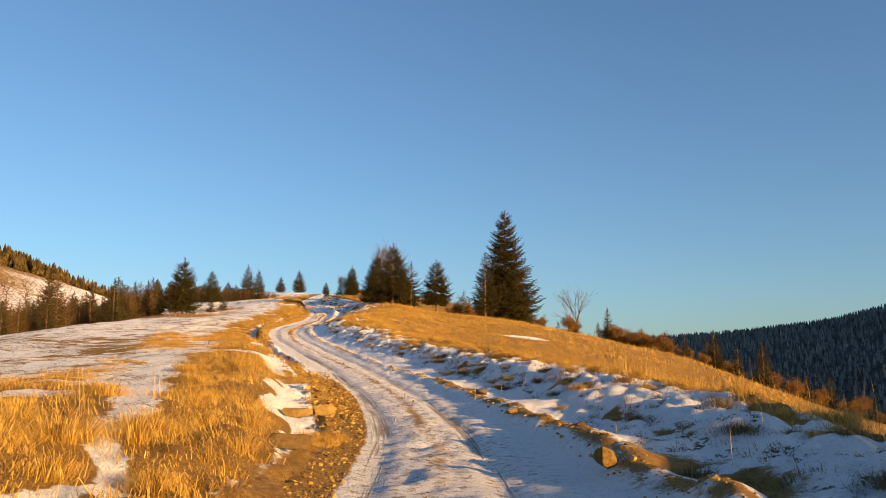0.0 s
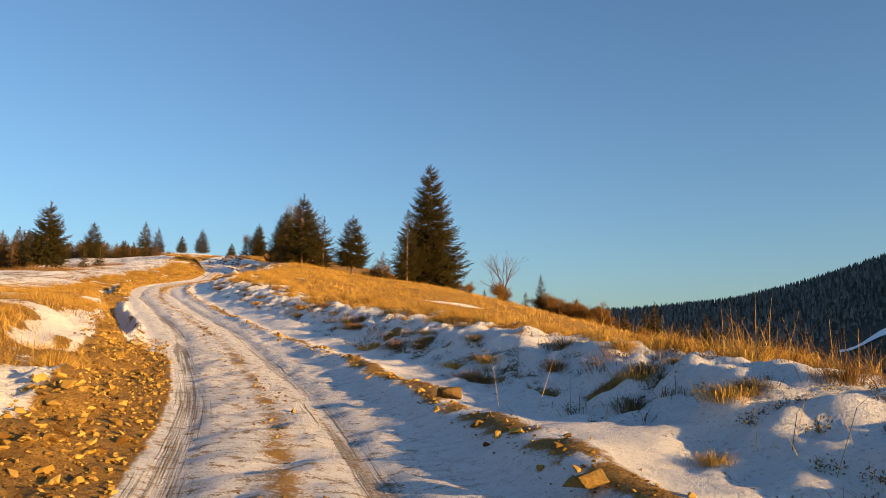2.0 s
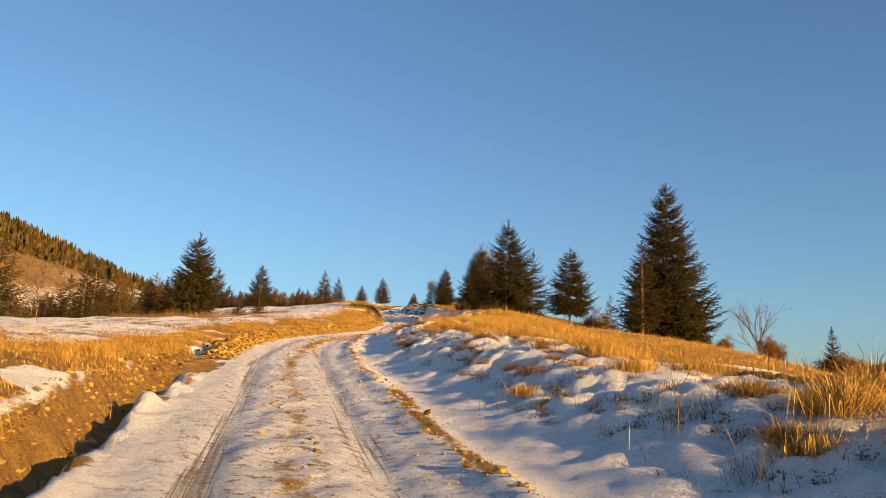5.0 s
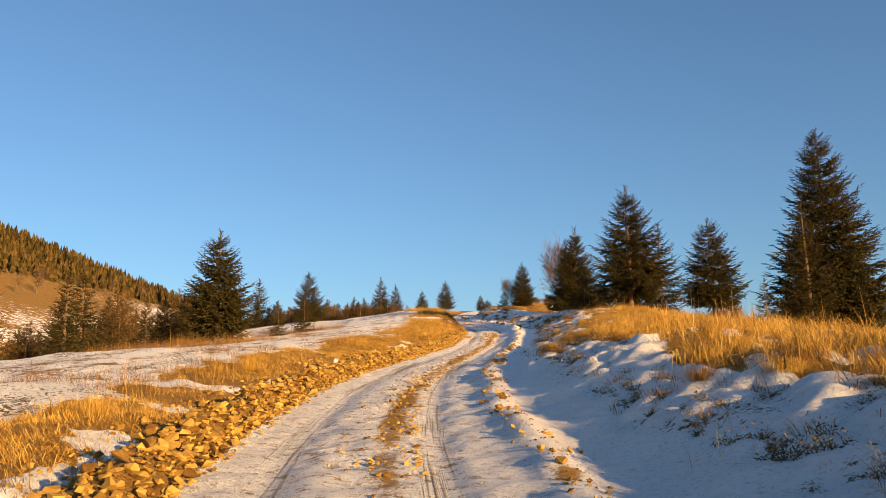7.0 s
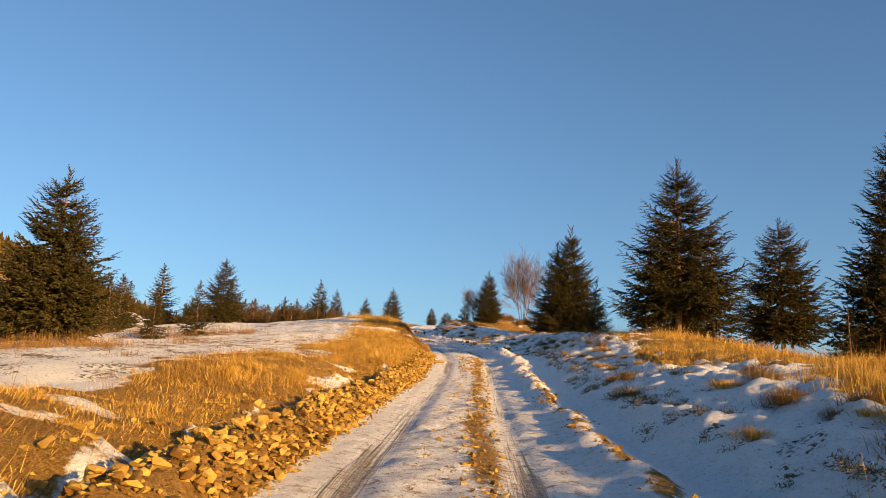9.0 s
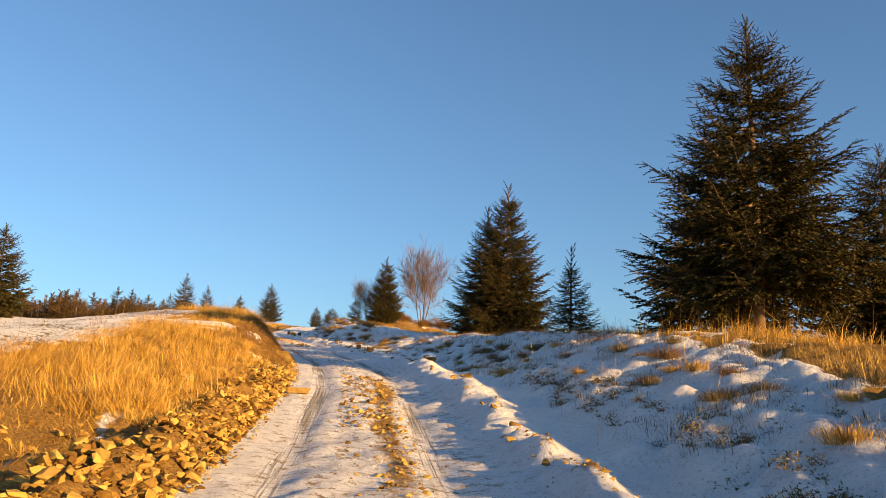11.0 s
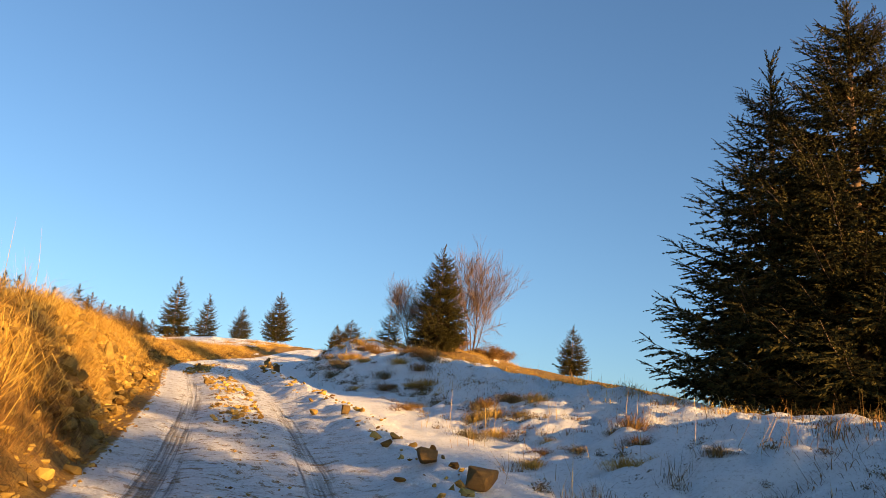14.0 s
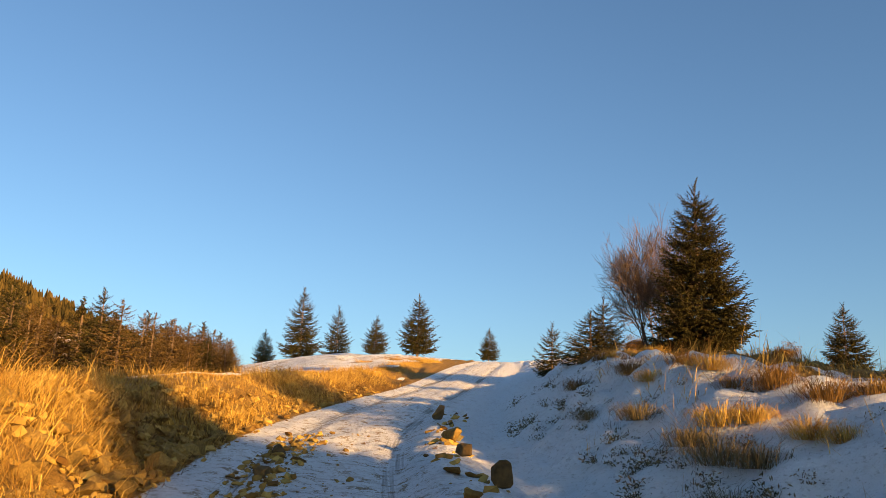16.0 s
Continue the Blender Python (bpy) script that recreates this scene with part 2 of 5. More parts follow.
def grass_cover(x, y):
    """How much of the ground is dry grass instead of snow, 0 to 1."""
    d = x - road_x(y)
    s = fbm(x * 1.0, y * 0.45, 2.4, 3, 35)
    coarse = step(9, 18, np.abs(d))
    s = s * (1 - coarse) + (0.5 + 1.3 * (fbm(x, y, 9.0, 2, 34) - 0.5)) * coarse
    crest = np.interp(y, (0, 10, 20, 45, 58, 66, 76, 104, 112, 127, 132, 165), (5.2, 5.3, 5.7, 5.1, 4.5, 4.4, 4.6, 5.8, 8.2, 8.0, 4.6, 4.6)) + 1.8 * (fbm(x, y, 3.2, 2, 37) - 0.5)
    right = step(crest - 0.25, crest + 0.3, d) * step(0.56, 0.49, 0.6 * s + 0.4 * (fbm(x, y, 0.9, 2, 36) * (1 - coarse) + s * coarse) - 0.15 * coarse - 0.18 * step(crest + 0.5, crest + 3.5, d))
    right = np.maximum(right, step(crest + 1.0, crest + 3.0, d) * step(0.72, 0.62, fbm(x, y, 2.5, 2, 33) * (1 - coarse) + 1.1 * fbm(x, y, 6.0, 3, 33) * coarse) * np.where((y > 106) & (y < 165), 0.55, 1.0))
    # the golden tongue beside the first metres, the snowy lane behind it and the next patch
    tongue = -np.interp(y, (7, 8.4, 12, 16.5, 24, 30), (2.4, 2.65, 3.1, 4.1, 4.7, 5.0))
    patch = 1.7 * np.exp(-((d - tongue) / np.interp(y, (8, 12, 16.5, 24), (0.75, 1.0, 1.1, 1.3))) ** 2) * step(34, 26, y) + 1.5 * np.exp(-((d + 6.0) / 2.2) ** 2 - ((y - 8) / 3.8) ** 2)
    lane = np.exp(-((d + np.interp(y, (6, 7.2, 8.4, 12, 16.5, 24, 32), (2.8, 3.1, 3.5, 4.6, 5.7, 6.8, 7.6)) + 0.5 * (fbm(x, y, 1.5, 2, 29) - 0.5)) / np.interp(y, (7, 8.4, 12, 16.5, 24), (0.17, 0.22, 0.42, 0.65, 0.8))) ** 2) * step(34, 26, y)
    strip = 0.9 * np.exp(-((d + 4.0) / 1.3) ** 2) * step(24, 34, y)
    far_on = step(122, 130, y)
    strip2 = np.exp(-((d + np.interp(y, (56, 66, 72, 80), (3.3, 3.1, 3.2, 3.6)) - 0.7 * far_on) / (np.interp(y, (56, 66, 72, 80), (1.1, 0.95, 1.05, 1.5)) - 0.6 * far_on)) ** 2) * step(56, 66, y) * (1 - 0.9 * step(102.5, 104, y) * step(108.5, 106, y))
    strip2 = strip2 - 0.25 * step(5.0 - far_on, 7.5 - 2 * far_on, -d) * step(54, 62, y)
    clump = fbm(x, y, 1.3, 3, 38) * (1 - coarse) + fbm(x, y, 5.0, 2, 38) * coarse
    left = step(0.50, 0.58, 0.45 * s + 0.45 * clump + 0.27 * np.where(y > 60, strip2, np.maximum(patch, strip)) - 0.15 * step(0, 1.3, -d - np.interp(y, (60, 72, 80), (4.2, 4.2, 5.2))) * step(50, 58, y) * step(96, 86, y)) * step(1.7 + 0.6 * step(56, 62, y) + 0.4 * step(52, 47, y) * step(12, 16, y), 2.3 + 0.7 * step(56, 62, y) + 0.4 * step(52, 47, y) * step(12, 16, y), -d)
    field = step(4.5, 7.5, -d) * step(60, 40, -d)
    thin = 0.37 + 0.5 * (fbm(x, y, 6.0, 2, 31) - 0.5) + 0.05 * step(10, 20, y) * step(54, 46, y) - 0.13 * step(50, 60, y)
    left = np.maximum(left * (1 - 0.75 * field * step(10, 14, -d)), thin * field)
    left = left * (1 - lane) * (1 - step(3.2, 2.6, -d) * step(103, 105, y) * step(118, 114, y))
    gully = np.exp(-((d + gully_line(y) + 0.4 * (fbm(x, y, 2.5, 2, 32) - 0.5)) / (0.21 + 0.12 * step(16, 20, y))) ** 2) * step(11.6, 12.4, y) * step(53, 49, y)
    left = left * (1 - gully * step(0.22, 0.42, fbm(x, y, 1.6, 2, 30) + 0.2 * step(26, 32, y)))
    far = step(40, 90, np.abs(d)) * np.where(d > 0, step(0.42, 0.58, fbm(x, y, 30.0, 3, 41)), np.clip(0.34 + 0.45 * step(-135, -175, x) + 0.9 * (fbm(x, y, 25.0, 3, 41) - 0.5), 0, 1))
    left = left * (1 - np.exp(-((d + 2.45) / 0.2) ** 2) * step(50, 54, y) * step(76, 68, y))
    return np.clip(np.maximum(np.where(d > 0, right, left), far), 0, 1)


def soil_cover(x, y):
    d = x - road_x(y)
    n = fbm(x, y, 0.8, 3, 45)
    trench = step(28, 31, y) * step(50, 46, y)
    stony = step(50, 56, y) * step(104, 98, y)
    inner = 1.35 + 0.75 * trench - 0.32 * step(5, 9, y) * step(31, 27, y)
    outer = np.interp(y, (8, 13, 15, 16.5, 20, 26, 29, 31, 46, 56, 98, 106), (2.0, 1.85, 1.95, 2.2, 2.3, 2.6, 2.6, 2.7, 2.75, 2.6, 2.6, 3.2))
    gutter = np.exp(-((d + 2.45 + 0.2 * (n - 0.5)) / 0.17) ** 2) * step(50, 54, y) * step(76, 68, y)
    berm = (1 - gutter) * step(inner, inner + 0.2, -d) * step(outer + 0.25, outer - 0.15, -d) * step(0.30, 0.42, n + 0.16 * stony + 0.14 * trench + 0.2 * step(105, 108, y) + 0.22 * step(5, 9, y) * step(32, 28, y) - 0.17 * step(99, 100.5, y) * step(103.5, 102, y))
    lip = 0.75 * trench * np.exp(-((d + 1.78) / 0.16) ** 2) * step(0.44, 0.54, fbm(x, y, 0.9, 2, 46))
    middle = (0.66 + 0.2 * step(50, 62, y)) * np.exp(-((d - np.interp(y, (30, 50, 60, 98, 108), (0.04, 0.1, 0.3, 0.35, 0.0)) - 0.3 * (value_noise(x, y, 2.5, 47) - 0.5)) / 0.25) ** 2) * (0.25 + 0.4 * value_noise(d * 0, y, 5.0, 48) + 0.6 * fbm(x, y, 0.6, 2, 49)) * step(4, 10, y) * step(106, 98, y)
    wind = 0.78 * (1 - 0.8 * step(88, 94, y)) * np.exp(-((d - windrow_line(x, y) - 0.05) / (0.17 + 0.07 * step(32, 26, y))) ** 2) * step(0.44, 0.56, 0.12 * step(34, 26, y) + 0.5 * fbm(x, y, 2.2, 2, 51) + 0.5 * fbm(x, y, 0.3, 2, 52))
    wet = np.exp(-((d - 2.8) / 0.75) ** 2 - ((y - 8.6) / 1.8) ** 2) * 1.3
    return np.clip(np.maximum.reduce([berm, lip, middle, wind, wet * step(0.3, 0.5, n), 1.1 * hollows(x, y)]), 0, 1)


# ---- materials ----
def nodes_of(name, roughness=0.9):
    m = bpy.data.materials.new(name)
    m.use_nodes = True
    t = m.node_tree
    b = t.nodes["Principled BSDF"]
    b.inputs["Roughness"].default_value = roughness
    return m, t, b


def link(t, a, b):
    t.links.new(a, b)


def noise_node(t, scale, detail=4.0, rough=0.6, vector=None):
    n = t.nodes.new("ShaderNodeTexNoise")
    n.inputs["Scale"].default_value, n.inputs["Detail"].default_value, n.inputs["Roughness"].default_value = scale, detail, rough
    if vector is None:
        vector = t.nodes.new("ShaderNodeTexCoord").outputs["Object"]
    link(t, vector, n.inputs["Vector"])
    return n.outputs["Fac"]


def ramp(t, fac, stops):
    r = t.nodes.new("ShaderNodeValToRGB")
    e = r.color_ramp.elements
    while len(e) < len(stops):
        e.new(0.5)
    for k, (p, c) in enumerate(stops):
        e[k].position, e[k].color = p, (*c, 1.0)
    link(t, fac, r.inputs[0])
    return r.outputs[0]


def mixed(t, fac, a, b):
    m = t.nodes.new("ShaderNodeMix")
    m.data_type = "RGBA"
    for sock, v in ((m.inputs[0], fac), (m.inputs[6], a), (m.inputs[7], b)):
        if isinstance(v, (tuple, float)):
            sock.default_value = v if isinstance(v, float) else (*v, 1.0)
        else:
            link(t, v, sock)
    return m.outputs[2]


def maths(t, op, a, b=0.0, c=0.0):
    m = t.nodes.new("ShaderNodeMath")
    m.operation = op
    for sock, v in zip(m.inputs, (a, b, c)):
        if isinstance(v, (int, float)):
            sock.default_value = v
        else:
            link(t, v, sock)
    return m.outputs[0]


def bump(t, b, height, strength, distance):
    n = t.nodes.new("ShaderNodeBump")
    n.inputs["Strength"].default_value, n.inputs["Distance"].default_value = strength, distance
    link(t, height, n.inputs["Height"])
    link(t, n.outputs[0], b.inputs["Normal"])


def attribute(t, name):
    a = t.nodes.new("ShaderNodeAttribute")
    a.attribute_name = name
    return a.outputs["Fac"]


def edge(t, value, grain, low, high, amount):
    """A cover value with a ragged, noisy edge."""
    v = maths(t, "MULTIPLY_ADD", maths(t, "SUBTRACT", grain, 0.5), amount, value)
    m = t.nodes.new("ShaderNodeMapRange")
    m.inputs[1].default_value, m.inputs[2].default_value = low, high
    link(t, v, m.inputs[0])
    return m.outputs[0]


def ground_material():
    m, t, b = nodes_of("snow_grass_and_earth", 0.85)
    big, mid, small, fine = noise_node(t, 1.1, 4), noise_node(t, 7.0, 5, 0.65), noise_node(t, 45.0, 4, 0.7), noise_node(t, 160.0, 3, 0.7)

    def along_road(across, along):
        v = t.nodes.new("ShaderNodeCombineXYZ")
        link(t, maths(t, "MULTIPLY", attribute(t, "across"), across), v.inputs[0])
        link(t, maths(t, "MULTIPLY", attribute(t, "along"), along), v.inputs[1])
        return v.outputs[0]

    streak = noise_node(t, 1.0, 3, 0.6, along_road(22.0, 0.30))
    chatter = noise_node(t, 1.0, 4, 0.65, along_road(4.0, 9.0))
    tread = noise_node(t, 1.0, 2, 0.5, along_road(30.0, 22.0))
    snow = ramp(t, mid, ((0.25, (0.89, 0.90, 0.91)), (0.55, (0.935, 0.94, 0.945)), (0.8, (0.965, 0.965, 0.965))))
    # small darker pits, scattered by noise, for fine contrast in the snow
    pit = ramp(t, noise_node(t, 24.0, 4, 0.7), ((0.35, (0.5, 0.5, 0.5)), (0.44, (0, 0, 0))))
    snow = mixed(t, pit, snow, (0.42, 0.39, 0.34))
    straw = ramp(t, small, ((0.30, (0.09, 0.046, 0.012)), (0.50, (0.30, 0.17, 0.042)), (0.70, (0.52, 0.325, 0.085))))
    earth = ramp(t, mid, ((0.25, (0.19, 0.095, 0.026)), (0.5, (0.38, 0.215, 0.058)), (0.75, (0.54, 0.34, 0.10))))
    earth = mixed(t, ramp(t, small, ((0.36, (0.55, 0.55, 0.55)), (0.56, (0, 0, 0)))), earth, (0.07, 0.034, 0.011))
    ice = ramp(t, tread, ((0.3, (0.24, 0.22, 0.20)), (0.55, (0.42, 0.40, 0.38)), (0.8, (0.70, 0.69, 0.68))))
    icy = edge(t, attribute(t, "ice"), streak, 0.40, 0.66, 1.2)
    c = mixed(t, icy, snow, ice)
    # dirt trodden into the snow of the road
    lane = t.nodes.new("ShaderNodeMapRange")
    lane.inputs[1].default_value, lane.inputs[2].default_value, lane.inputs[3].default_value, lane.inputs[4].default_value = 0.9, 1.7, 1.0, 0.12
    link(t, maths(t, "ABSOLUTE", attribute(t, "across")), lane.inputs[0])
    grit = edge(t, maths(t, "MULTIPLY", chatter, 1.0), small, 0.50, 0.70, 0.4)
    c = mixed(t, maths(t, "MULTIPLY", maths(t, "MULTIPLY", grit, lane.outputs[0]), 0.42), c, (0.26, 0.17, 0.085))
    fleck = edge(t, noise_node(t, 1.0, 5, 0.7, along_road(5.5, 6.5)), small, 0.55, 0.60, 0.4)
    c = mixed(t, maths(t, "MULTIPLY", maths(t, "MULTIPLY", fleck, lane.outputs[0]), 0.85), c, ramp(t, small, ((0.35, (0.14, 0.08, 0.03)), (0.65, (0.42, 0.27, 0.10)))))
    speck = maths(t, "MULTIPLY_ADD", noise_node(t, 15.0, 5, 0.7), 0.75, maths(t, "MULTIPLY", mid, 0.25))
    c = mixed(t, edge(t, attribute(t, "stubble"), speck, 0.66, 0.80, 2.6), c, ramp(t, small, ((0.35, (0.05, 0.042, 0.02)), (0.65, (0.24, 0.17, 0.08)))))
    patchy = noise_node(t, 0.75, 6, 0.62, along_road(0.75, 1.25))
    clod = maths(t, "MULTIPLY_ADD", patchy, 0.72, maths(t, "MULTIPLY", mid, 0.28))
    grass = edge(t, attribute(t, "grass"), clod, 0.40, 0.56, 2.6)
    straw = mixed(t, maths(t, "MULTIPLY", ramp(t, big, ((0.40, (0, 0, 0)), (0.62, (1, 1, 1)))), 0.35), straw, (0.15, 0.075, 0.022))
    c = mixed(t, grass, c, straw)
    soil = edge(t, attribute(t, "soil"), maths(t, "MULTIPLY_ADD", small, 0.4, maths(t, "MULTIPLY", mid, 0.6)), 0.36, 0.60, 1.5)
    c = mixed(t, soil, c, earth)
    wood = attribute(t, "woods")
    c = mixed(t, wood, c, ramp(t, big, ((0.3, (0.025, 0.030, 0.026)), (0.7, (0.075, 0.080, 0.066)))))
    link(t, c, b.inputs["Base Color"])
    h = maths(t, "ADD", maths(t, "MULTIPLY", mid, 0.9), maths(t, "MULTIPLY", small, 0.45))
    h = maths(t, "ADD", h, maths(t, "MULTIPLY", fine, 0.12))
    h = maths(t, "ADD", h, maths(t, "MULTIPLY", maths(t, "MULTIPLY", streak, icy), 0.6))
    bump(t, b, h, 1.0, 0.11)
    b.inputs["Specular IOR Level"].default_value = 0.2
    return m


def straw_material():
    m, t, b = nodes_of("dry_straw", 0.7)
    tuft = t.nodes.new("ShaderNodeMapRange")
    tuft.inputs[1].default_value, tuft.inputs[2].default_value = 0.34, 0.64
    link(t, noise_node(t, 2.6, 3, 0.6), tuft.inputs[0])
    f = maths(t, "MULTIPLY_ADD", tuft.outputs[0], 0.48, maths(t, "MULTIPLY", t.nodes.new("ShaderNodeNewGeometry").outputs["Random Per Island"], 0.52))
    c = ramp(t, f, ((0.08, (0.08, 0.036, 0.009)), (0.42, (0.42, 0.235, 0.055)), (0.80, (0.68, 0.45, 0.12))))
    rusty = ramp(t, noise_node(t, 0.7, 4, 0.6), ((0.50, (0, 0, 0)), (0.66, (1, 1, 1))))
    c = mixed(t, maths(t, "MULTIPLY", rusty, 0.35), c, (0.24, 0.105, 0.028))
    link(t, c, b.inputs["Base Color"])
    b.inputs["Specular IOR Level"].default_value = 0.1
    return m


def two_tone(name, dark, light, scale, rough=0.9, relief=0.3, depth=0.02, per_island=False):
    """A grainy surface between two colours, each piece with a shade of its own."""
    m, t, b = nodes_of(name, rough)
    f = noise_node(t, scale, 5, 0.65)
    if per_island:
        f = maths(t, "MULTIPLY_ADD", f, 0.5, maths(t, "MULTIPLY", t.nodes.new("ShaderNodeNewGeometry").outputs["Random Per Island"], 0.5))
    else:
        f = maths(t, "MULTIPLY_ADD", f, 0.75, maths(t, "MULTIPLY", t.nodes.new("ShaderNodeObjectInfo").outputs["Random"], 0.25))
    c = ramp(t, f, ((0.25, dark), (0.75, light)))
    link(t, c, b.inputs["Base Color"])
    if relief:
        bump(t, b, noise_node(t, scale * 2, 5, 0.7), relief, depth)
    b.inputs["Specular IOR Level"].default_value = 0.08
    return m


GROUND = ground_material()
SNOW = two_tone("clean_snow", (0.78, 0.79, 0.82), (0.90, 0.90, 0.91), 8.0, 0.8, 0.4, 0.02)
STRAW = straw_material()
STUBBLE = two_tone("frosted_weeds", (0.045, 0.036, 0.018), (0.27, 0.20, 0.10), 1.5, 0.8, 0, per_island=True)
STONE = two_tone("yellow_sandstone", (0.10, 0.055, 0.016), (0.44, 0.28, 0.085), 13.0, 0.9, 0.8, 0.03)
# darker copy of the sandstone: its shadow side put into the colour
SHADED_STONE = two_tone("shaded_sandstone", (0.045, 0.028, 0.014), (0.20, 0.125, 0.05), 11.0, 0.8, 0.8, 0.03)
RUBBLE = two_tone("broken_sandstone", (0.12, 0.060, 0.017), (0.50, 0.32, 0.088), 9.0, 0.9, 0.4, 0.02, per_island=True)
BARK = two_tone("spruce_bark", (0.075, 0.048, 0.033), (0.26, 0.17, 0.11), 18.0, 0.9, 0.6, 0.02)
NEEDLES = two_tone("spruce_needles", (0.010, 0.012, 0.005), (0.088, 0.070, 0.022), 2.5, 0.8, 0, per_island=True)
LARCH = two_tone("larch_twigs", (0.035, 0.021, 0.008), (0.19, 0.115, 0.038), 2.5, 0.8, 0, per_island=True)
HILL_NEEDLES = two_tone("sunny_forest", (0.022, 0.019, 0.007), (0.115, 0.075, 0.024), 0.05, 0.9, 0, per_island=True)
TWIGS = two_tone("bare_twigs", (0.070, 0.046, 0.032), (0.17, 0.112, 0.076), 5.0, 0.8, 0, per_island=True)
RUST = two_tone("rusty_leaves", (0.10, 0.052, 0.018), (0.27, 0.15, 0.052), 3.0, 0.8, 0, per_island=True)
# needle colour paled and greyed for frost and for the haze of distance
FROST_HAZE_NEEDLES = two_tone("far_forest", (0.045, 0.055, 0.050), (0.20, 0.21, 0.20), 0.02, 0.9, 0, per_island=True)


# ---- mesh tools ----
def mesh_np(name, verts, faces, material, smooth=False):
    """A mesh from arrays: faces is one array, or a list of arrays, with 3 or 4 corners a row."""
    faces = [f for f in (faces if isinstance(faces, list) else [faces]) if len(f)]
    me = bpy.data.meshes.new(name)
    verts = np.asarray(verts, dtype=np.float32)
    me.vertices.add(len(verts))
    me.vertices.foreach_set("co", verts.ravel())
    flat = np.concatenate([np.asarray(f, dtype=np.int32).ravel() for f in faces])
    sizes = np.concatenate([np.full(len(f), f.shape[1], dtype=np.int32) for f in faces])
    me.loops.add(len(flat))
    me.loops.foreach_set("vertex_index", flat)
    me.polygons.add(len(sizes))
    me.polygons.foreach_set("loop_start", np.concatenate([[0], np.cumsum(sizes)[:-1]]).astype(np.int32))
    me.polygons.foreach_set("use_smooth", np.full(len(sizes), smooth))
    me.materials.append(material)
    me.update(calc_edges=True)
    return me


def part_np(name, verts, faces, material, parent, label="", smooth=False):
    ob = new(name, mesh_np(name, verts, faces, material, smooth))
    ob.parent = parent
    return tagged(ob, label)


def thing(name, x, y, z, label, category, group="", kind=""):
    ob = new(name)
    ob.empty_display_size = 0.2
    ob.matrix_basis = Matrix.Translation((x, y, z))
    return tagged(ob, label, category, group, kind)


class Heap:
    """Collects pieces of geometry into one set of arrays."""

    def __init__(self):
        self.v, self.f3, self.f4, self.n = [], [], [], 0

    def add(self, v, f3=None, f4=None):
        self.v.append(v)
        if f3 is not None and len(f3):
            self.f3.append(f3 + self.n)
        if f4 is not None and len(f4):
            self.f4.append(f4 + self.n)
        self.n += len(v)

    def data(self):
        return np.concatenate(self.v), [np.concatenate(f) for f in (self.f3, self.f4) if f]


def tube(points, radii, sides=5):
    """A tapered tube along points; returns verts and quads."""
    points, n = np.asarray(points, float), len(points)
    along = np.gradient(points, axis=0)
    along /= np.linalg.norm(along, axis=1)[:, None] + 1e-9
    ref = np.where(np.abs(along[:, 2:3]) > 0.9, np.array([[1.0, 0, 0]]), np.array([[0, 0, 1.0]]))
    a = np.cross(along, ref)
    a /= np.linalg.norm(a, axis=1)[:, None] + 1e-9
    b = np.cross(along, a)
    ang = np.arange(sides) * 2 * np.pi / sides
    ring = a[:, None, :] * np.cos(ang)[None, :, None] + b[:, None, :] * np.sin(ang)[None, :, None]
    v = (points[:, None, :] + ring * np.asarray(radii)[:, None, None]).reshape(-1, 3)
    i, j = np.meshgrid(np.arange(n - 1), np.arange(sides), indexing="ij")
    k = (j + 1) % sides
    f = np.stack([i * sides + j, i * sides + k, (i + 1) * sides + k, (i + 1) * sides + j], -1).reshape(-1, 4)
    return v, f


# ---- ground and road: one sheet ----
def spread(core, step0, growth, far):
    out, v, s = [], core, step0
    while v < far:
        s *= growth
        v += s
        out.append(v)
    return np.array(out)


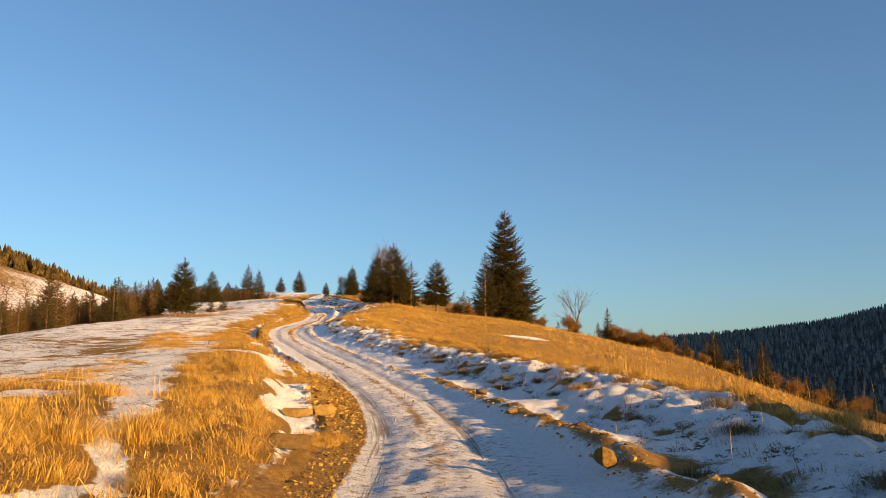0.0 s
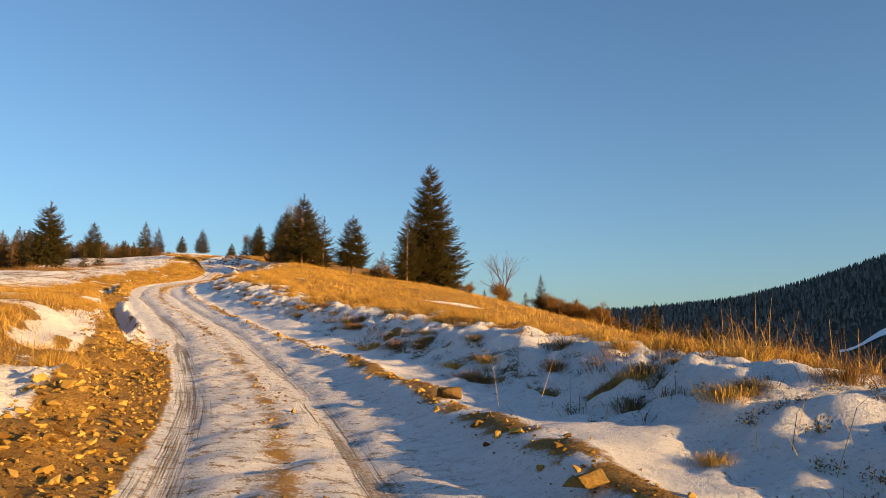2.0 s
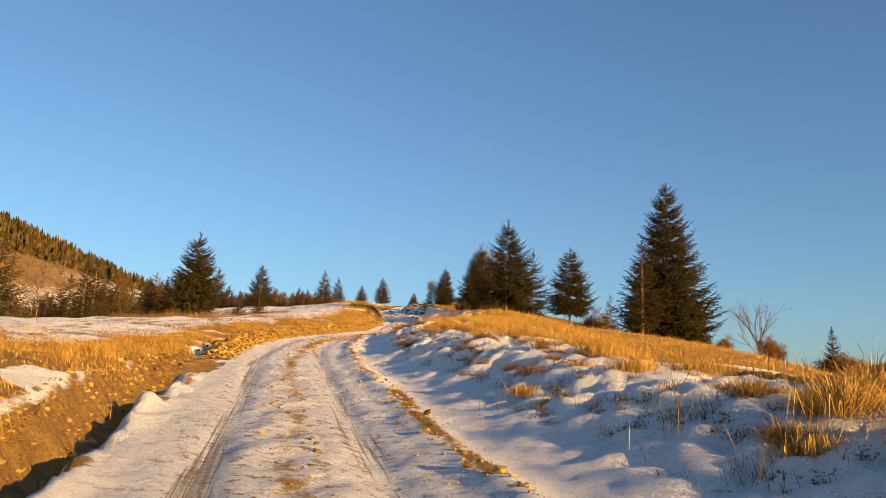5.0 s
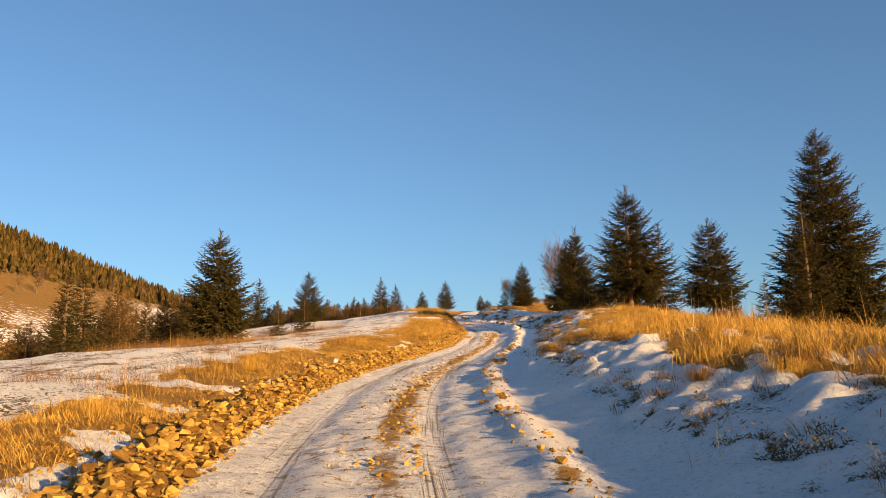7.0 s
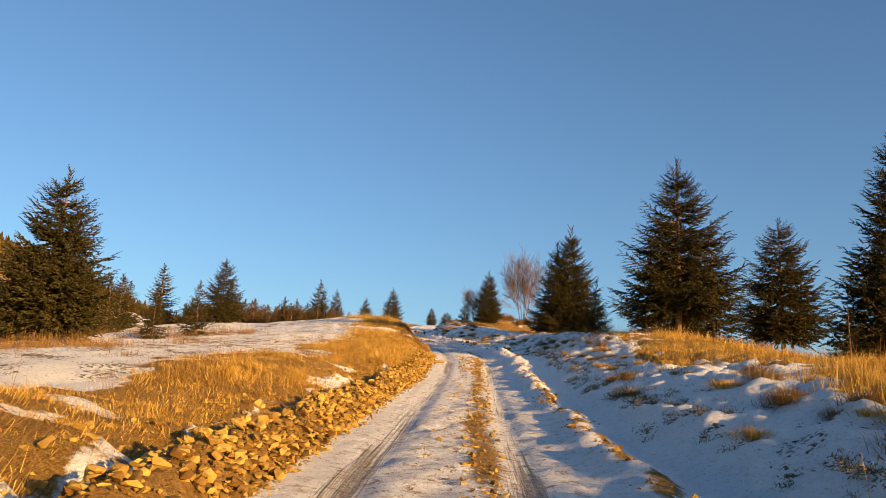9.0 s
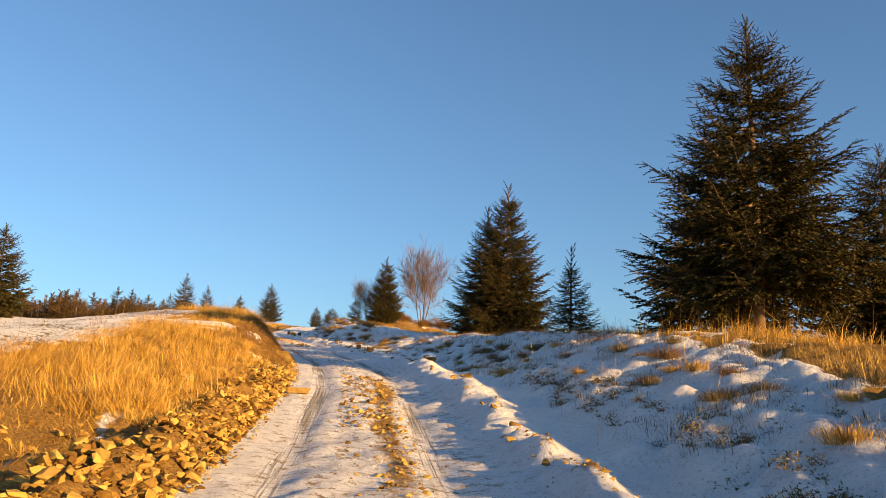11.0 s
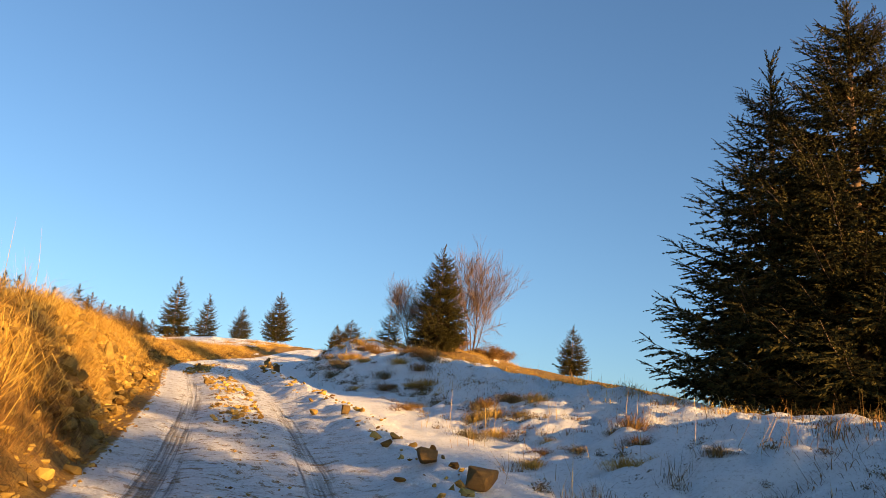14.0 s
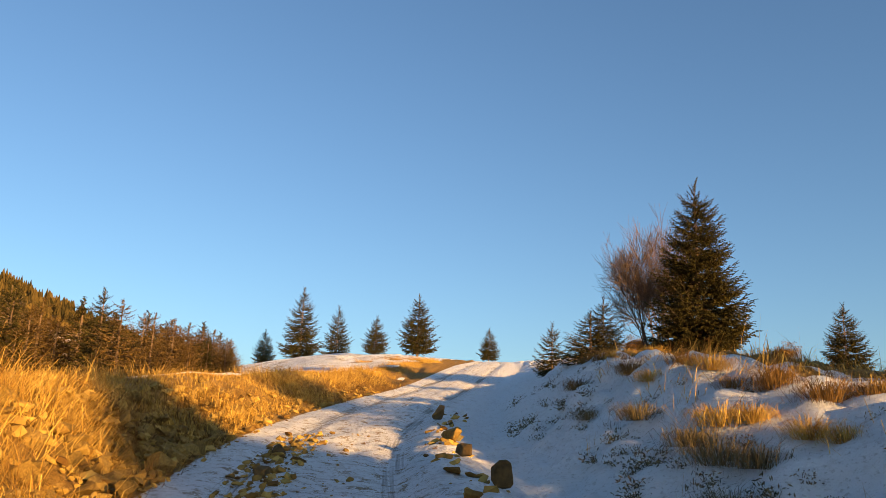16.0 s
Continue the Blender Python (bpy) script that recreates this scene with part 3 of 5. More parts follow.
def build_ground():
    fwd = spread(142.0, 0.16, 1.05, 2600)
    back = -spread(6.0, 0.2, 1.12, 400)[::-1]
    ys = np.concatenate([back, np.arange(-6, 142, 0.14), fwd])
    right = np.concatenate([np.arange(0, 3.6, 0.08), np.arange(3.6, 6.4, 0.09), np.arange(6.4, 9, 0.18), 9 + spread(0, 0.2, 1.085, 1900)])
    left = np.concatenate([np.arange(0, 3.6, 0.08), np.arange(3.6, 9, 0.18), 9 + spread(0, 0.2, 1.085, 1900)])
    ds = np.concatenate([-left[:0:-1], right])
    D, Y = np.meshgrid(ds, ys)
    X = road_x(Y) + D
    Z = land(X, Y)
    ny, nd = D.shape
    V = np.stack([X, Y, Z], -1).reshape(-1, 3)
    i, j = np.meshgrid(np.arange(ny - 1), np.arange(nd - 1), indexing="ij")
    q = np.stack([i * nd + j, i * nd + j + 1, (i + 1) * nd + j + 1, (i + 1) * nd + j], -1).reshape(-1, 4)
    mid_d = (D[:-1, :-1] + D[1:, 1:]).reshape(-1) / 2
    mid_y = (Y[:-1, :-1] + Y[1:, 1:]).reshape(-1) / 2
    on_road = (np.abs(mid_d - 0.05) < 1.5) & (mid_y > -60) & (mid_y < 260)
    x, y = V[:, 0], V[:, 1]
    d = D.reshape(-1)
    cover = {"grass": grass_cover(x, y), "soil": soil_cover(x, y)}
    wander = 0.18 * (value_noise(y * 0 + 3.0, y, 11.0, 21) - 0.5)
    streak = value_noise(d * 1.0, y * 0.06, 0.09, 55)
    rut = np.exp(-((d + 0.80 + wander) / 0.26) ** 2) + np.exp(-((d - 0.74 + wander) / 0.24) ** 2)
    cover["ice"] = np.clip(rut * (0.25 + 0.6 * streak) * (0.55 + 0.7 * fbm(d, y, 6.0, 2, 56)) * step(1.5, 1.2, np.abs(d)), 0, 1)
    cover["across"], cover["along"] = d, y
    bank = step(2.4, 3.1, d) * step(9.5, 6.5, d)
    foot = 0.13 * np.exp(-((d - 3.0 - 0.5 * (fbm(x, y, 1.5, 2, 57) - 0.5)) / 0.28) ** 2) * step(30, 70, y)
    gaps = np.maximum(step(0.42, 0.74, pillows(x, y, 0.42, 1)), 0.8 * step(0.5, 0.85, pillows(x, y, 0.95, 2)))
    cover["stubble"] = bank * (0.09 + 0.40 * fbm(x, y, 0.55, 2, 58) + 0.36 * (1 - 0.5 * step(76, 88, y)) * gaps * (0.4 + value_noise(x, y, 1.7, 60)) + foot) + step(2.5, 4, -d) * step(60, 30, -d) * (0.24 + 0.62 * fbm(x, y, 0.8, 2, 59))
    wooded = step(75, 130, d)
    lefthill = step(70, 110, -d) * step(0.0, 14.0, (Z.reshape(-1) - 42) - 16 * (fbm(x, y, 60.0, 2, 63) - 0.5))
    cover["woods"] = np.clip(np.maximum(wooded, lefthill), 0, 1)
    for name, pick, label in (("ground", ~on_road, "hillside of dry golden grass, earth and patchy thin snow"),
                              ("road", on_road, "snow-covered single-lane dirt track with icy wheel ruts")):
        used = np.unique(q[pick])
        back_index = np.zeros(len(V), int)
        back_index[used] = np.arange(len(used))
        me = mesh_np(name, V[used], back_index[q[pick]], GROUND, True)
        for key, values in cover.items():
            a = me.attributes.new(key, "FLOAT", "POINT")
            a.data.foreach_set("value", values[used].astype(np.float32))
        tagged(new(name, me), label, name, kind="structure")


build_ground()


# ---- spruces ----
def canon_twig(rng, needles, width=0.05, spread_=0.24):
    """A needled twig of length 1 along +x: a thin stem and triangles for tufts of needles."""
    v, f = [], []
    for k in range(3):
        a = k * 2.1
        v += [(0, 0.02 * math.cos(a), 0.02 * math.sin(a))]
    v += [(1, 0, 0)]
    f += [(0, 1, 3), (1, 2, 3), (2, 0, 3)]
    for k in range(needles):
        s = (k + 0.6) / needles
        a = rng.uniform(0, 2 * math.pi) if k % 3 == 0 else (0.35 * rng.randn() + (0 if k % 2 else math.pi))
        l = spread_ * (1.05 - 0.55 * s) * rng.uniform(0.7, 1.2)
        out = np.array([0.75, 0.75 * math.cos(a), 0.75 * math.sin(a) * 0.8])
        p = np.array([s * 0.97, 0, 0])
        side = np.cross(out, rng.randn(3))
        side *= width / (np.linalg.norm(side) + 1e-6)
        n = len(v)
        v += [tuple(p - side * 0.5), tuple(p + side * 0.5), tuple(p + out * l)]
        f += [(n, n + 1, n + 2)]
    return np.array(v), np.array(f)


def frames(direction, up_hint):
    x = direction / (np.linalg.norm(direction, axis=1)[:, None] + 1e-9)
    y = np.cross(up_hint, x)
    y /= np.linalg.norm(y, axis=1)[:, None] + 1e-9
    return np.stack([x, y, np.cross(x, y)], -1)


def place_all(canon_v, canon_f, base, direction, size, up):
    R = frames(direction, up)
    v = np.einsum("nij,kj->nki", R, canon_v) * size[:, None, None] + base[:, None, :]
    f = canon_f[None] + (np.arange(len(base)) * len(canon_v))[:, None, None]
    return v.reshape(-1, 3), f.reshape(-1, 3)


def spruce(name, seed, height, radius, label, clear=0.06, whorls=24, per=7, twigs=12, needles=16, droop=0.25, ragged=0.2, belly=0.75, leader=0.06, group="", fat=1.0, needle=None):
    """A spruce at the origin with a trunk, boughs and a crown of needled twigs."""
    rng = np.random.RandomState(seed)
    tree = thing(name, 0, 0, 0, label, "spruce tree", group)
    zs = np.linspace(-0.4, height, 14)
    lean = np.cumsum(rng.randn(14, 2) * 0.006 * height / 8, axis=0)
    rad = 0.017 * height * (1 - np.clip(zs / height, 0, 1)) ** 0.85 + 0.008
    pts = np.column_stack([lean, zs])
    v, f = tube(pts, rad, 8)
    part_np("trunk", v, f, BARK, tree, "", True)
    wood, B, Dn, S = Heap(), [], [], []
    for k in range(whorls):
        u = (k + 0.5) / whorls
        z0 = height * (clear + (1 - clear - leader) * u ** 0.95)
        rel = (z0 / height - clear) / (1 - clear)
        full = radius * (1 - rel) ** belly * min(1.0, 0.62 + 2.4 * rel) + 0.05 * radius
        for b in range(max(4, int(per * (1 - 0.35 * rel) + rng.rand()))):
            if rng.rand() < ragged * 0.35:
                continue
            az = 2 * math.pi * (b + rng.rand() * 0.9) / per + k * 1.3
            L = full * rng.uniform(1 - ragged, 1 + ragged * 0.7)
            z = z0 + rng.randn() * height * 0.008
            out = np.array([math.cos(az), math.sin(az), 0])
            rise = 0.46 * rel - droop * (1 - rel) + rng.randn() * 0.07
            s = np.linspace(0, 1, 6)[:, None]
            cx, cy = np.interp(z, zs, lean[:, 0]), np.interp(z, zs, lean[:, 1])
            pts = np.array([cx, cy, z]) + out * s * L + np.array([0, 0, 1.0]) * L * (rise * s + 0.17 * s ** 2.6 - 0.09 * np.sin(s * 3.1))
            v, f = tube(pts, np.linspace(0.009 * L + 0.006, 0.003, 6), 3)
            wood.add(v, f4=f)
            n = max(5, int(twigs * (0.45 + 0.55 * L / radius)))
            t = np.concatenate([np.linspace(0.12, 0.97, n), np.linspace(0.2, 0.9, n), [0.985]])
            sgn = np.concatenate([np.ones(n), -np.ones(n), [0]])
            p = np.column_stack([np.interp(t, s[:, 0], pts[:, q]) for q in range(3)])
            side = np.cross(out, [0, 0, 1.0])
            fwd = np.gradient(pts, axis=0)
            fwd = fwd / np.linalg.norm(fwd, axis=1)[:, None]
            fw = np.column_stack([np.interp(t, s[:, 0], fwd[:, q]) for q in range(3)])
            dirs = fw * 0.8 + side * (sgn * rng.uniform(0.35, 1.05, len(t)))[:, None] + rng.randn(len(t), 3) * 0.16
            dirs[:, 2] -= 0.12 + 0.50 * (1 - 0.7 * rel) * rng.rand(len(t)) ** 1.5
            B.append(p)
            Dn.append(dirs)
            S.append((0.16 * radius ** 0.5 * (0.4 + 0.6 * (1 - rel)) + 0.36 * L * (1 - t) ** 0.7 * (0.45 + 0.55 * np.minimum(1, t * 3))) * rng.uniform(0.7, 1.15, len(t)))
    # upright shoots at the tip
    tip = np.linspace(height * (1 - 2.2 * leader), height * 0.995, 9)
    for z in tip:
        m = 3
        a = rng.uniform(0, 6.28, m)
        B.append(np.column_stack([np.full(m, lean[-1, 0]), np.full(m, lean[-1, 1]), np.full(m, z)]))
        Dn.append(np.column_stack([np.cos(a) * 0.5, np.sin(a) * 0.5, np.full(m, 0.8)]))
        S.append(np.full(m, 0.06 * height * leader / 0.06 * 0.7) * rng.uniform(0.6, 1.1, m))
    B, Dn, S = np.concatenate(B), np.concatenate(Dn), np.concatenate(S)
    up = np.tile(np.array([[0.0, 0, 1]]), (len(B), 1)) + rng.randn(len(B), 3) * 0.25
    cv, cf = canon_twig(rng, int(needles * 1.25), 0.058 * fat, 0.19 * fat ** 0.5)
    v, f = place_all(cv, cf, B, Dn, S, up)
    part_np("crown", v, f, needle or NEEDLES, tree)
    v, fs = wood.data()
    part_np("branchwork", v, fs, BARK, tree)
    return tree


def stand(tree, x, y, turn=0.0, size=1.0, sink=0.1, wide=1.0):
    """Moves a tree to its place on the ground."""
    z = float(land(np.array([x]), np.array([y]))[0]) - sink
    tree.matrix_basis = Matrix.Translation((x, y, z)) @ Matrix.Rotation(turn, 4, "Z") @ Matrix.Diagonal((size * wide, size * wide, size, 1))
    return tree


def another(tree, x, y, turn=0.0, size=1.0, wide=1.0, label=""):
    c = copy_thing(tree, Matrix.Identity(4))
    stand(c, x, y, turn, size, 0.1, wide)
    return tagged(c, label)


# ---- bare trees and bushes ----
def bare(name, seed, height, label, category, stems=1, spread_angle=0.5, depth=4, forks=4, width=0.022, material=None, group="", twig=0.0045):
    rng = np.random.RandomState(seed)
    tree = thing(name, 0, 0, 0, label, category, group)
    trunk, crown = Heap(), Heap()

    def grow(p, dirn, length, r, level):
        n = 5
        pts, d = [p], dirn
        for k in range(n - 1):
            d = d + rng.randn(3) * 0.10 + np.array([0, 0, 0.06])
            d = d / np.linalg.norm(d)
            pts.append(pts[-1] + d * length / (n - 1))
        heap = trunk if level == 0 else crown
        v, f = tube(pts, np.linspace(r, r * 0.45, n), 6 if level == 0 else 3)
        heap.add(v, f4=f)
        if level >= depth:
            return
        for k in range(forks + (3 if level == 0 else 0)):
            u = rng.uniform(0.35, 1.0)
            q = np.array([np.interp(u, np.linspace(0, 1, n), np.array(pts)[:, c]) for c in range(3)])
            side = rng.randn(3)
            side -= d * (side @ d)
            side /= np.linalg.norm(side) + 1e-9
            nd = d * math.cos(spread_angle) + side * math.sin(spread_angle) * rng.uniform(0.7, 1.3)
            grow(q, nd / np.linalg.norm(nd), length * rng.uniform(0.5, 0.72), max(r * 0.42, twig), level + 1)

    for k in range(stems):
        a = rng.uniform(0, 6.28)
        tilt = 0.05 if stems == 1 else rng.uniform(0.1, 0.5)
        grow(np.array([0.1 * math.cos(a), 0.1 * math.sin(a), -0.2]) * (stems > 1) + np.array([0, 0, -0.1]),
             np.array([math.cos(a) * tilt, math.sin(a) * tilt, 1.0]), height * (0.52 if stems == 1 else 0.6), width * height * (0.8 if stems == 1 else 0.4), 0)
    high = max(p[:, 2].max() for p in crown.v)
    for h in (trunk, crown):
        h.v = [p * (height / high) for p in h.v]
    v, fs = trunk.data()
    part_np("trunk", v, fs, BARK if stems == 1 else (material or TWIGS), tree, "", True)
    v, fs = crown.data()
    part_np("twig_crown", v, fs, material or TWIGS, tree)
    return tree


# ---- the trees that stand apart ----
stand(spruce("spruce", 1, 7.75, 3.05, "sturdy dark green spruce with a bare lit trunk", 0.17, 25, 9, 18, 24, 0.34, 0.28, 0.88, 0.08, fat=1.05), -7.35, 100.2, 0.6)
stand(spruce("spruce", 2, 6.9, 2.45, "slender dark green spruce on the grassy ridge", 0.2, 24, 9, 14, 16, 0.16, leader=0.06, fat=1.7), -1.95, 104.2)
stand(spruce("spruce", 15, 6.0, 2.0, "dark spruce standing close behind its neighbour", 0.06, 18, 7, 10, 12, 0.2, 0.2, 0.8, fat=1.7), -5.2, 103.6)
stand(spruce("spruce", 17, 6.4, 2.5, "dark bushy spruce in the shade of the sturdy one", 0.08, 20, 8, 12, 14, 0.3, 0.2, 0.85, fat=1.7), -6.8, 104.7)
stand(spruce("spruce", 16, 3.4, 1.1, "small spruce among the dry grass", 0.05, 14, 6, 8, 12, 0.15, 0.25, 0.85, fat=1.5), 1.6, 106.0)
stand(spruce("spruce", 3, 14.6, 5.0, "tall dark conical spruce on the grassy ridge", 0.04, 46, 10, 15, 14, 0.26, 0.14, 0.92, 0.03, fat=1.9), 7.5, 112.8, 0.0, 1.11)
stand(spruce("spruce", 4, 8.6, 2.0, "smaller spruce against the tall one", 0.1, 22, 8, 12, 14, 0.25, fat=1.6), 4.4, 106.2)
stand(spruce("spruce", 5, 7.8, 2.6, "broad bushy spruce with golden-lit branches", 0.05, 34, 10, 18, 22, 0.22, 0.2, 0.86, 0.09, fat=1.25), -11.15, 120.3)
stand(spruce("spruce", 6, 6.6, 2.3, "bushy spruce grown into its neighbour", 0.08, 26, 9, 14, 22, 0.22, 0.2, 0.88, 0.10, fat=1.3), -12.1, 121.4)
stand(spruce("spruce", 7, 2.75, 1.05, "thin young spruce with a long bare leader", 0.04, 15, 8, 10, 15, 0.08, 0.22, 1.15, 0.2, fat=1.2), -10.3, 107.6)
stand(spruce("spruce", 8, 5.4, 1.7, "dense pointed spruce on the snowy knoll", 0.03, 30, 10, 15, 16, 0.15, 0.16, 0.72, 0.1, fat=1.6), -18.6, 148.5)
stand(spruce("spruce", 9, 6.6, 2.6, "open spruce with level branches beside the snowy field", 0.10, 24, 9, 14, 17, 0.12, 0.24, 0.80, 0.07, fat=1.9), -31.1, 93.0)
stand(spruce("spruce", 10, 5.0, 1.9, "young spruce at the edge of the snowy field", 0.08, 22, 9, 11, 14, 0.12, 0.2, 0.8, fat=1.9), -37.2, 124.0)
young = stand(spruce("spruce", 11, 2.6, 1.2, "scraggy young spruce in frosty weeds", 0.02, 13, 7, 11, 14, 0.05, 0.25, 0.85, 0.12, fat=1.7), -21.8, 139.8, 0.0, 0.40, wide=1.6)
another(young, -21.4, 152.3, 1.3, 0.85, 1.0)
another(young, -22.9, 146.6, 2.3, 0.6, 0.9)
far_a = stand(spruce("spruce", 12, 5.6, 2.1, "small spruce on the far snowy brow", 0.12, 22, 8, 11, 11, 0.15, 0.22, 0.85, 0.09, fat=2.2), -37.3, 194.8)
far_b = stand(spruce("spruce", 13, 7.8, 2.6, "dark spruce on the far brow", 0.06, 24, 8, 11, 11, 0.2, 0.2, 0.82, 0.09, fat=2.2), -53.2, 207.6)
another(far_b, -54.3, 223.8, 1.0, 0.95)
another(far_a, -44.0, 205.0, 2.0, 0.75)
another(far_a, -9.1, 167.8, 0.7, 0.7)
another(far_a, -60.0, 214.0, 1.0, 0.8)
another(far_a, -31.0, 196.0, 1.0, 0.55)
grey_tree = stand(bare("bare_tree", 21, 8.6, "leafless tree with fine grey twigs", "bare tree", 1, 0.55, 4, 4), 19.4, 129.0, 0.0, 1.24)
for x, y, size in ((-98, 178, 0.9), (-112, 196, 1.0), (-120, 214, 1.1), (-131, 222, 0.9), (-128, 240, 1.0), (-146, 246, 1.1), (-151, 262, 1.0), (-108, 224, 0.8)):
    another(grey_tree, x, y, x * 1.3, size, 1.2, "leafless tree on the open snowy hillside")
red_tree = stand(bare("bare_tree", 22, 13.5, "tall leafless tree with reddish twigs", "bare tree", 5, 0.62, 3, 7, twig=0.022), -16.2, 195.0, 2.6, 1.0, wide=0.66)
another(red_tree, -20.0, 149.6, 1.1, 0.31, 0.78, "small leafless tree with reddish twigs beside a spruce")

# ---- woods ----
rng = np.random.RandomState(40)
plain = spruce("spruce", 14, 8.0, 2.2, "dark spruce in the wood below the field", 0.04, 20, 7, 6, 7, 0.2, 0.2, 0.8, group="wood on the hillside", fat=3.9)
stand(plain, -44.0, 88.0)
brown = spruce("larch", 24, 7.4, 2.3, "golden brown larch in the wood", 0.05, 18, 7, 6, 6, 0.05, 0.3, 0.7, group="wood on the hillside", fat=3.5, needle=LARCH)
stand(brown, -46.0, 92.0)
for k in range(330):
    y = rng.uniform(62, 128)
    d = -rng.uniform(20, 50)
    if d > -21 - 0.06 * abs(y - 95) and y < 125 or rng.rand() < 0.2:
        continue
    src = plain if rng.rand() < 0.60 else brown
    another(src, float(road_x(y)) + d, y, rng.uniform(0, 6), rng.uniform(0.34, 0.66), rng.uniform(1.0, 1.4))
# the thicket beyond the cut bank
for k in range(210):
    ahead, aside = 18 + 36 * rng.rand(), 0.47 + 0.45 * rng.rand()
    tall = min(9.5, ahead / 30 * (2.2 + 10 * (aside - 0.5)) * rng.uniform(0.7, 1.12))
    src = plain if rng.rand() < 0.34 else brown
    another(src, -21.7 - aside * ahead, 123.5 + ahead, rng.uniform(0, 6), tall / 7.7, rng.uniform(1.1, 1.7))


def autumn_bush(seed, height, label, group):
    """Stems that fan out, and a rounded, broken crown of many small withered leaves."""
    bush = bare("autumn_bush", seed, height, label, "bush", 7, 0.5, 3, 4, 0.04, material=RUST, group=group)
    rng = np.random.RandomState(seed)
    n = 5600
    heart = rng.randn(26, 3) * np.array([0.17, 0.17, 0.13]) * height + np.array([0, 0, 0.62 * height])
    p = heart[rng.randint(26, size=n)] + rng.randn(n, 3) * 0.075 * height
    p[:, 2] = np.maximum(p[:, 2], 0.12 * height)
    a, b = rng.randn(n, 3), rng.randn(n, 3)
    a *= (0.016 * height / np.linalg.norm(a, axis=1))[:, None]
    b *= (0.012 * height / np.linalg.norm(b, axis=1))[:, None]
    v = np.stack([p - a, p + b, p + a, p - b], 1).reshape(-1, 3)
    part_np("withered_leaves", v, np.arange(n * 4).reshape(-1, 4), RUST, bush)
    return bush


rust = autumn_bush(26, 5.0, "rusty brown withered bush on the valley slope", "scrub above the valley")
stand(rust, 10.6, 117.2, 0.0, 0.78)
for x, y, size in ((0.9, 123.6, 0.9), (2.4, 125, 0.85), (14.5, 126, 0.45), (17, 131, 0.5), (22, 133, 0.6), (25, 128, 0.45)):
    another(rust, x, y, x * 1.7, size)
for x, y, size in ((-13.2, 190.5, 0.42), (-15.4, 192.5, 0.36), (-18.4, 193.0, 0.34)):
    another(rust, x, y, x, size, 1.9, "rusty brown bush at the foot of the bare tree")
for x, y, size in ((-15.6, 152.0, 0.17), (-17.4, 153.5, 0.20), (-19.8, 150.6, 0.15)):
    another(rust, x, y, x * 2.3, size, 1.7, "low rusty brown bush on the snowy knoll")
another(plain, 16.5, 127.0, 0.4, 0.5)
for x, y, size in ((-34.5, 95.2, 0.40), (-36.8, 97.0, 0.45), (-29.0, 97.0, 0.27), (-28.2, 99.4, 0.31)):
    another(plain, x, y, x, size, 1.25)
another(plain, 24.5, 137.0, 1.4, 0.8)
another(plain, 28.0, 140.0, 2.4, 0.7)
another(plain, 37.5, 99.0, 0.4, 0.72)
another(plain, 33.0, 103.0, 1.4, 0.66)
for k in range(150):
    u = rng.rand()
    x, y = 11 + 44 * u + rng.randn() * 3.0, 116 - 22 * u + rng.uniform(-5, 14)
    if k >= 110:
        x, y = rng.uniform(24, 60), rng.uniform(104, 150)
    if rng.rand() < 0.30:
        another(plain, x, y, rng.uniform(0, 6), rng.uniform(0.26, 0.56), rng.uniform(0.8, 1.1))
    else:
        another(rust, x, y, rng.uniform(0, 6), rng.uniform(0.28, 0.52), rng.uniform(0.9, 1.4))


# ---- far forests ----
def cone_forest(name, xs, ys, heights, label, rng, material, tiers=((0.05, 0.66, 0.20), (0.40, 1.0, 0.135)), sides=5, spiky=0.0):
    """Many small far conifers in one mesh: a few ragged tiers each."""
    zs = land(xs, ys, False) - 0.5
    n = len(xs)
    ang = np.arange(sides) * 2 * np.pi / sides
    V, F, start = [], [], 0
    star = 1 - spiky * (np.arange(sides) % 2)
    k = np.arange(sides)
    fan = np.stack([k, (k + 1) % sides, np.full(sides, sides)], -1)
    for low, high, wide in tiers:
        r = heights[:, None] * wide * rng.uniform(0.7, 1.25, (n, sides)) * star[None]
        a = ang[None] + rng.uniform(0, 6, (n, 1))
        droop = 0.05 * spiky * (1 - 2 * (k % 2))[None]
        ring = np.stack([xs[:, None] + r * np.cos(a), ys[:, None] + r * np.sin(a), zs[:, None] + heights[:, None] * (low - droop + rng.uniform(-0.04, 0.04, (n, sides)))], -1)
        tip = np.stack([xs, ys, zs + heights * high], -1)[:, None]
        V.append(np.concatenate([ring, tip], 1).reshape(-1, 3))
        F.append((fan[None] + (np.arange(n) * (sides + 1))[:, None, None]).reshape(-1, 3) + start)
        start += n * (sides + 1)
    ob = new(name, mesh_np(name, np.concatenate(V), np.concatenate(F), material))
    tagged(ob, label, "forest", kind="stuff")


az, dist = rng.uniform(radians(6), radians(44), 15000), np.sqrt(rng.uniform(370 ** 2, 1120 ** 2, 15000))
fx, fy = np.sin(az) * dist, np.cos(az) * dist
keep = (fbm(fx, fy, 160.0, 2, 61) > 0.16) & ((np.abs(dist - 645) > 24) | (az < radians(29)) | (az > radians(40.5)))
cone_forest("far_forest", fx[keep], fy[keep], rng.uniform(5, 10, keep.sum()), "dark shaded spruce forest on the valley mountain", rng, FROST_HAZE_NEEDLES)
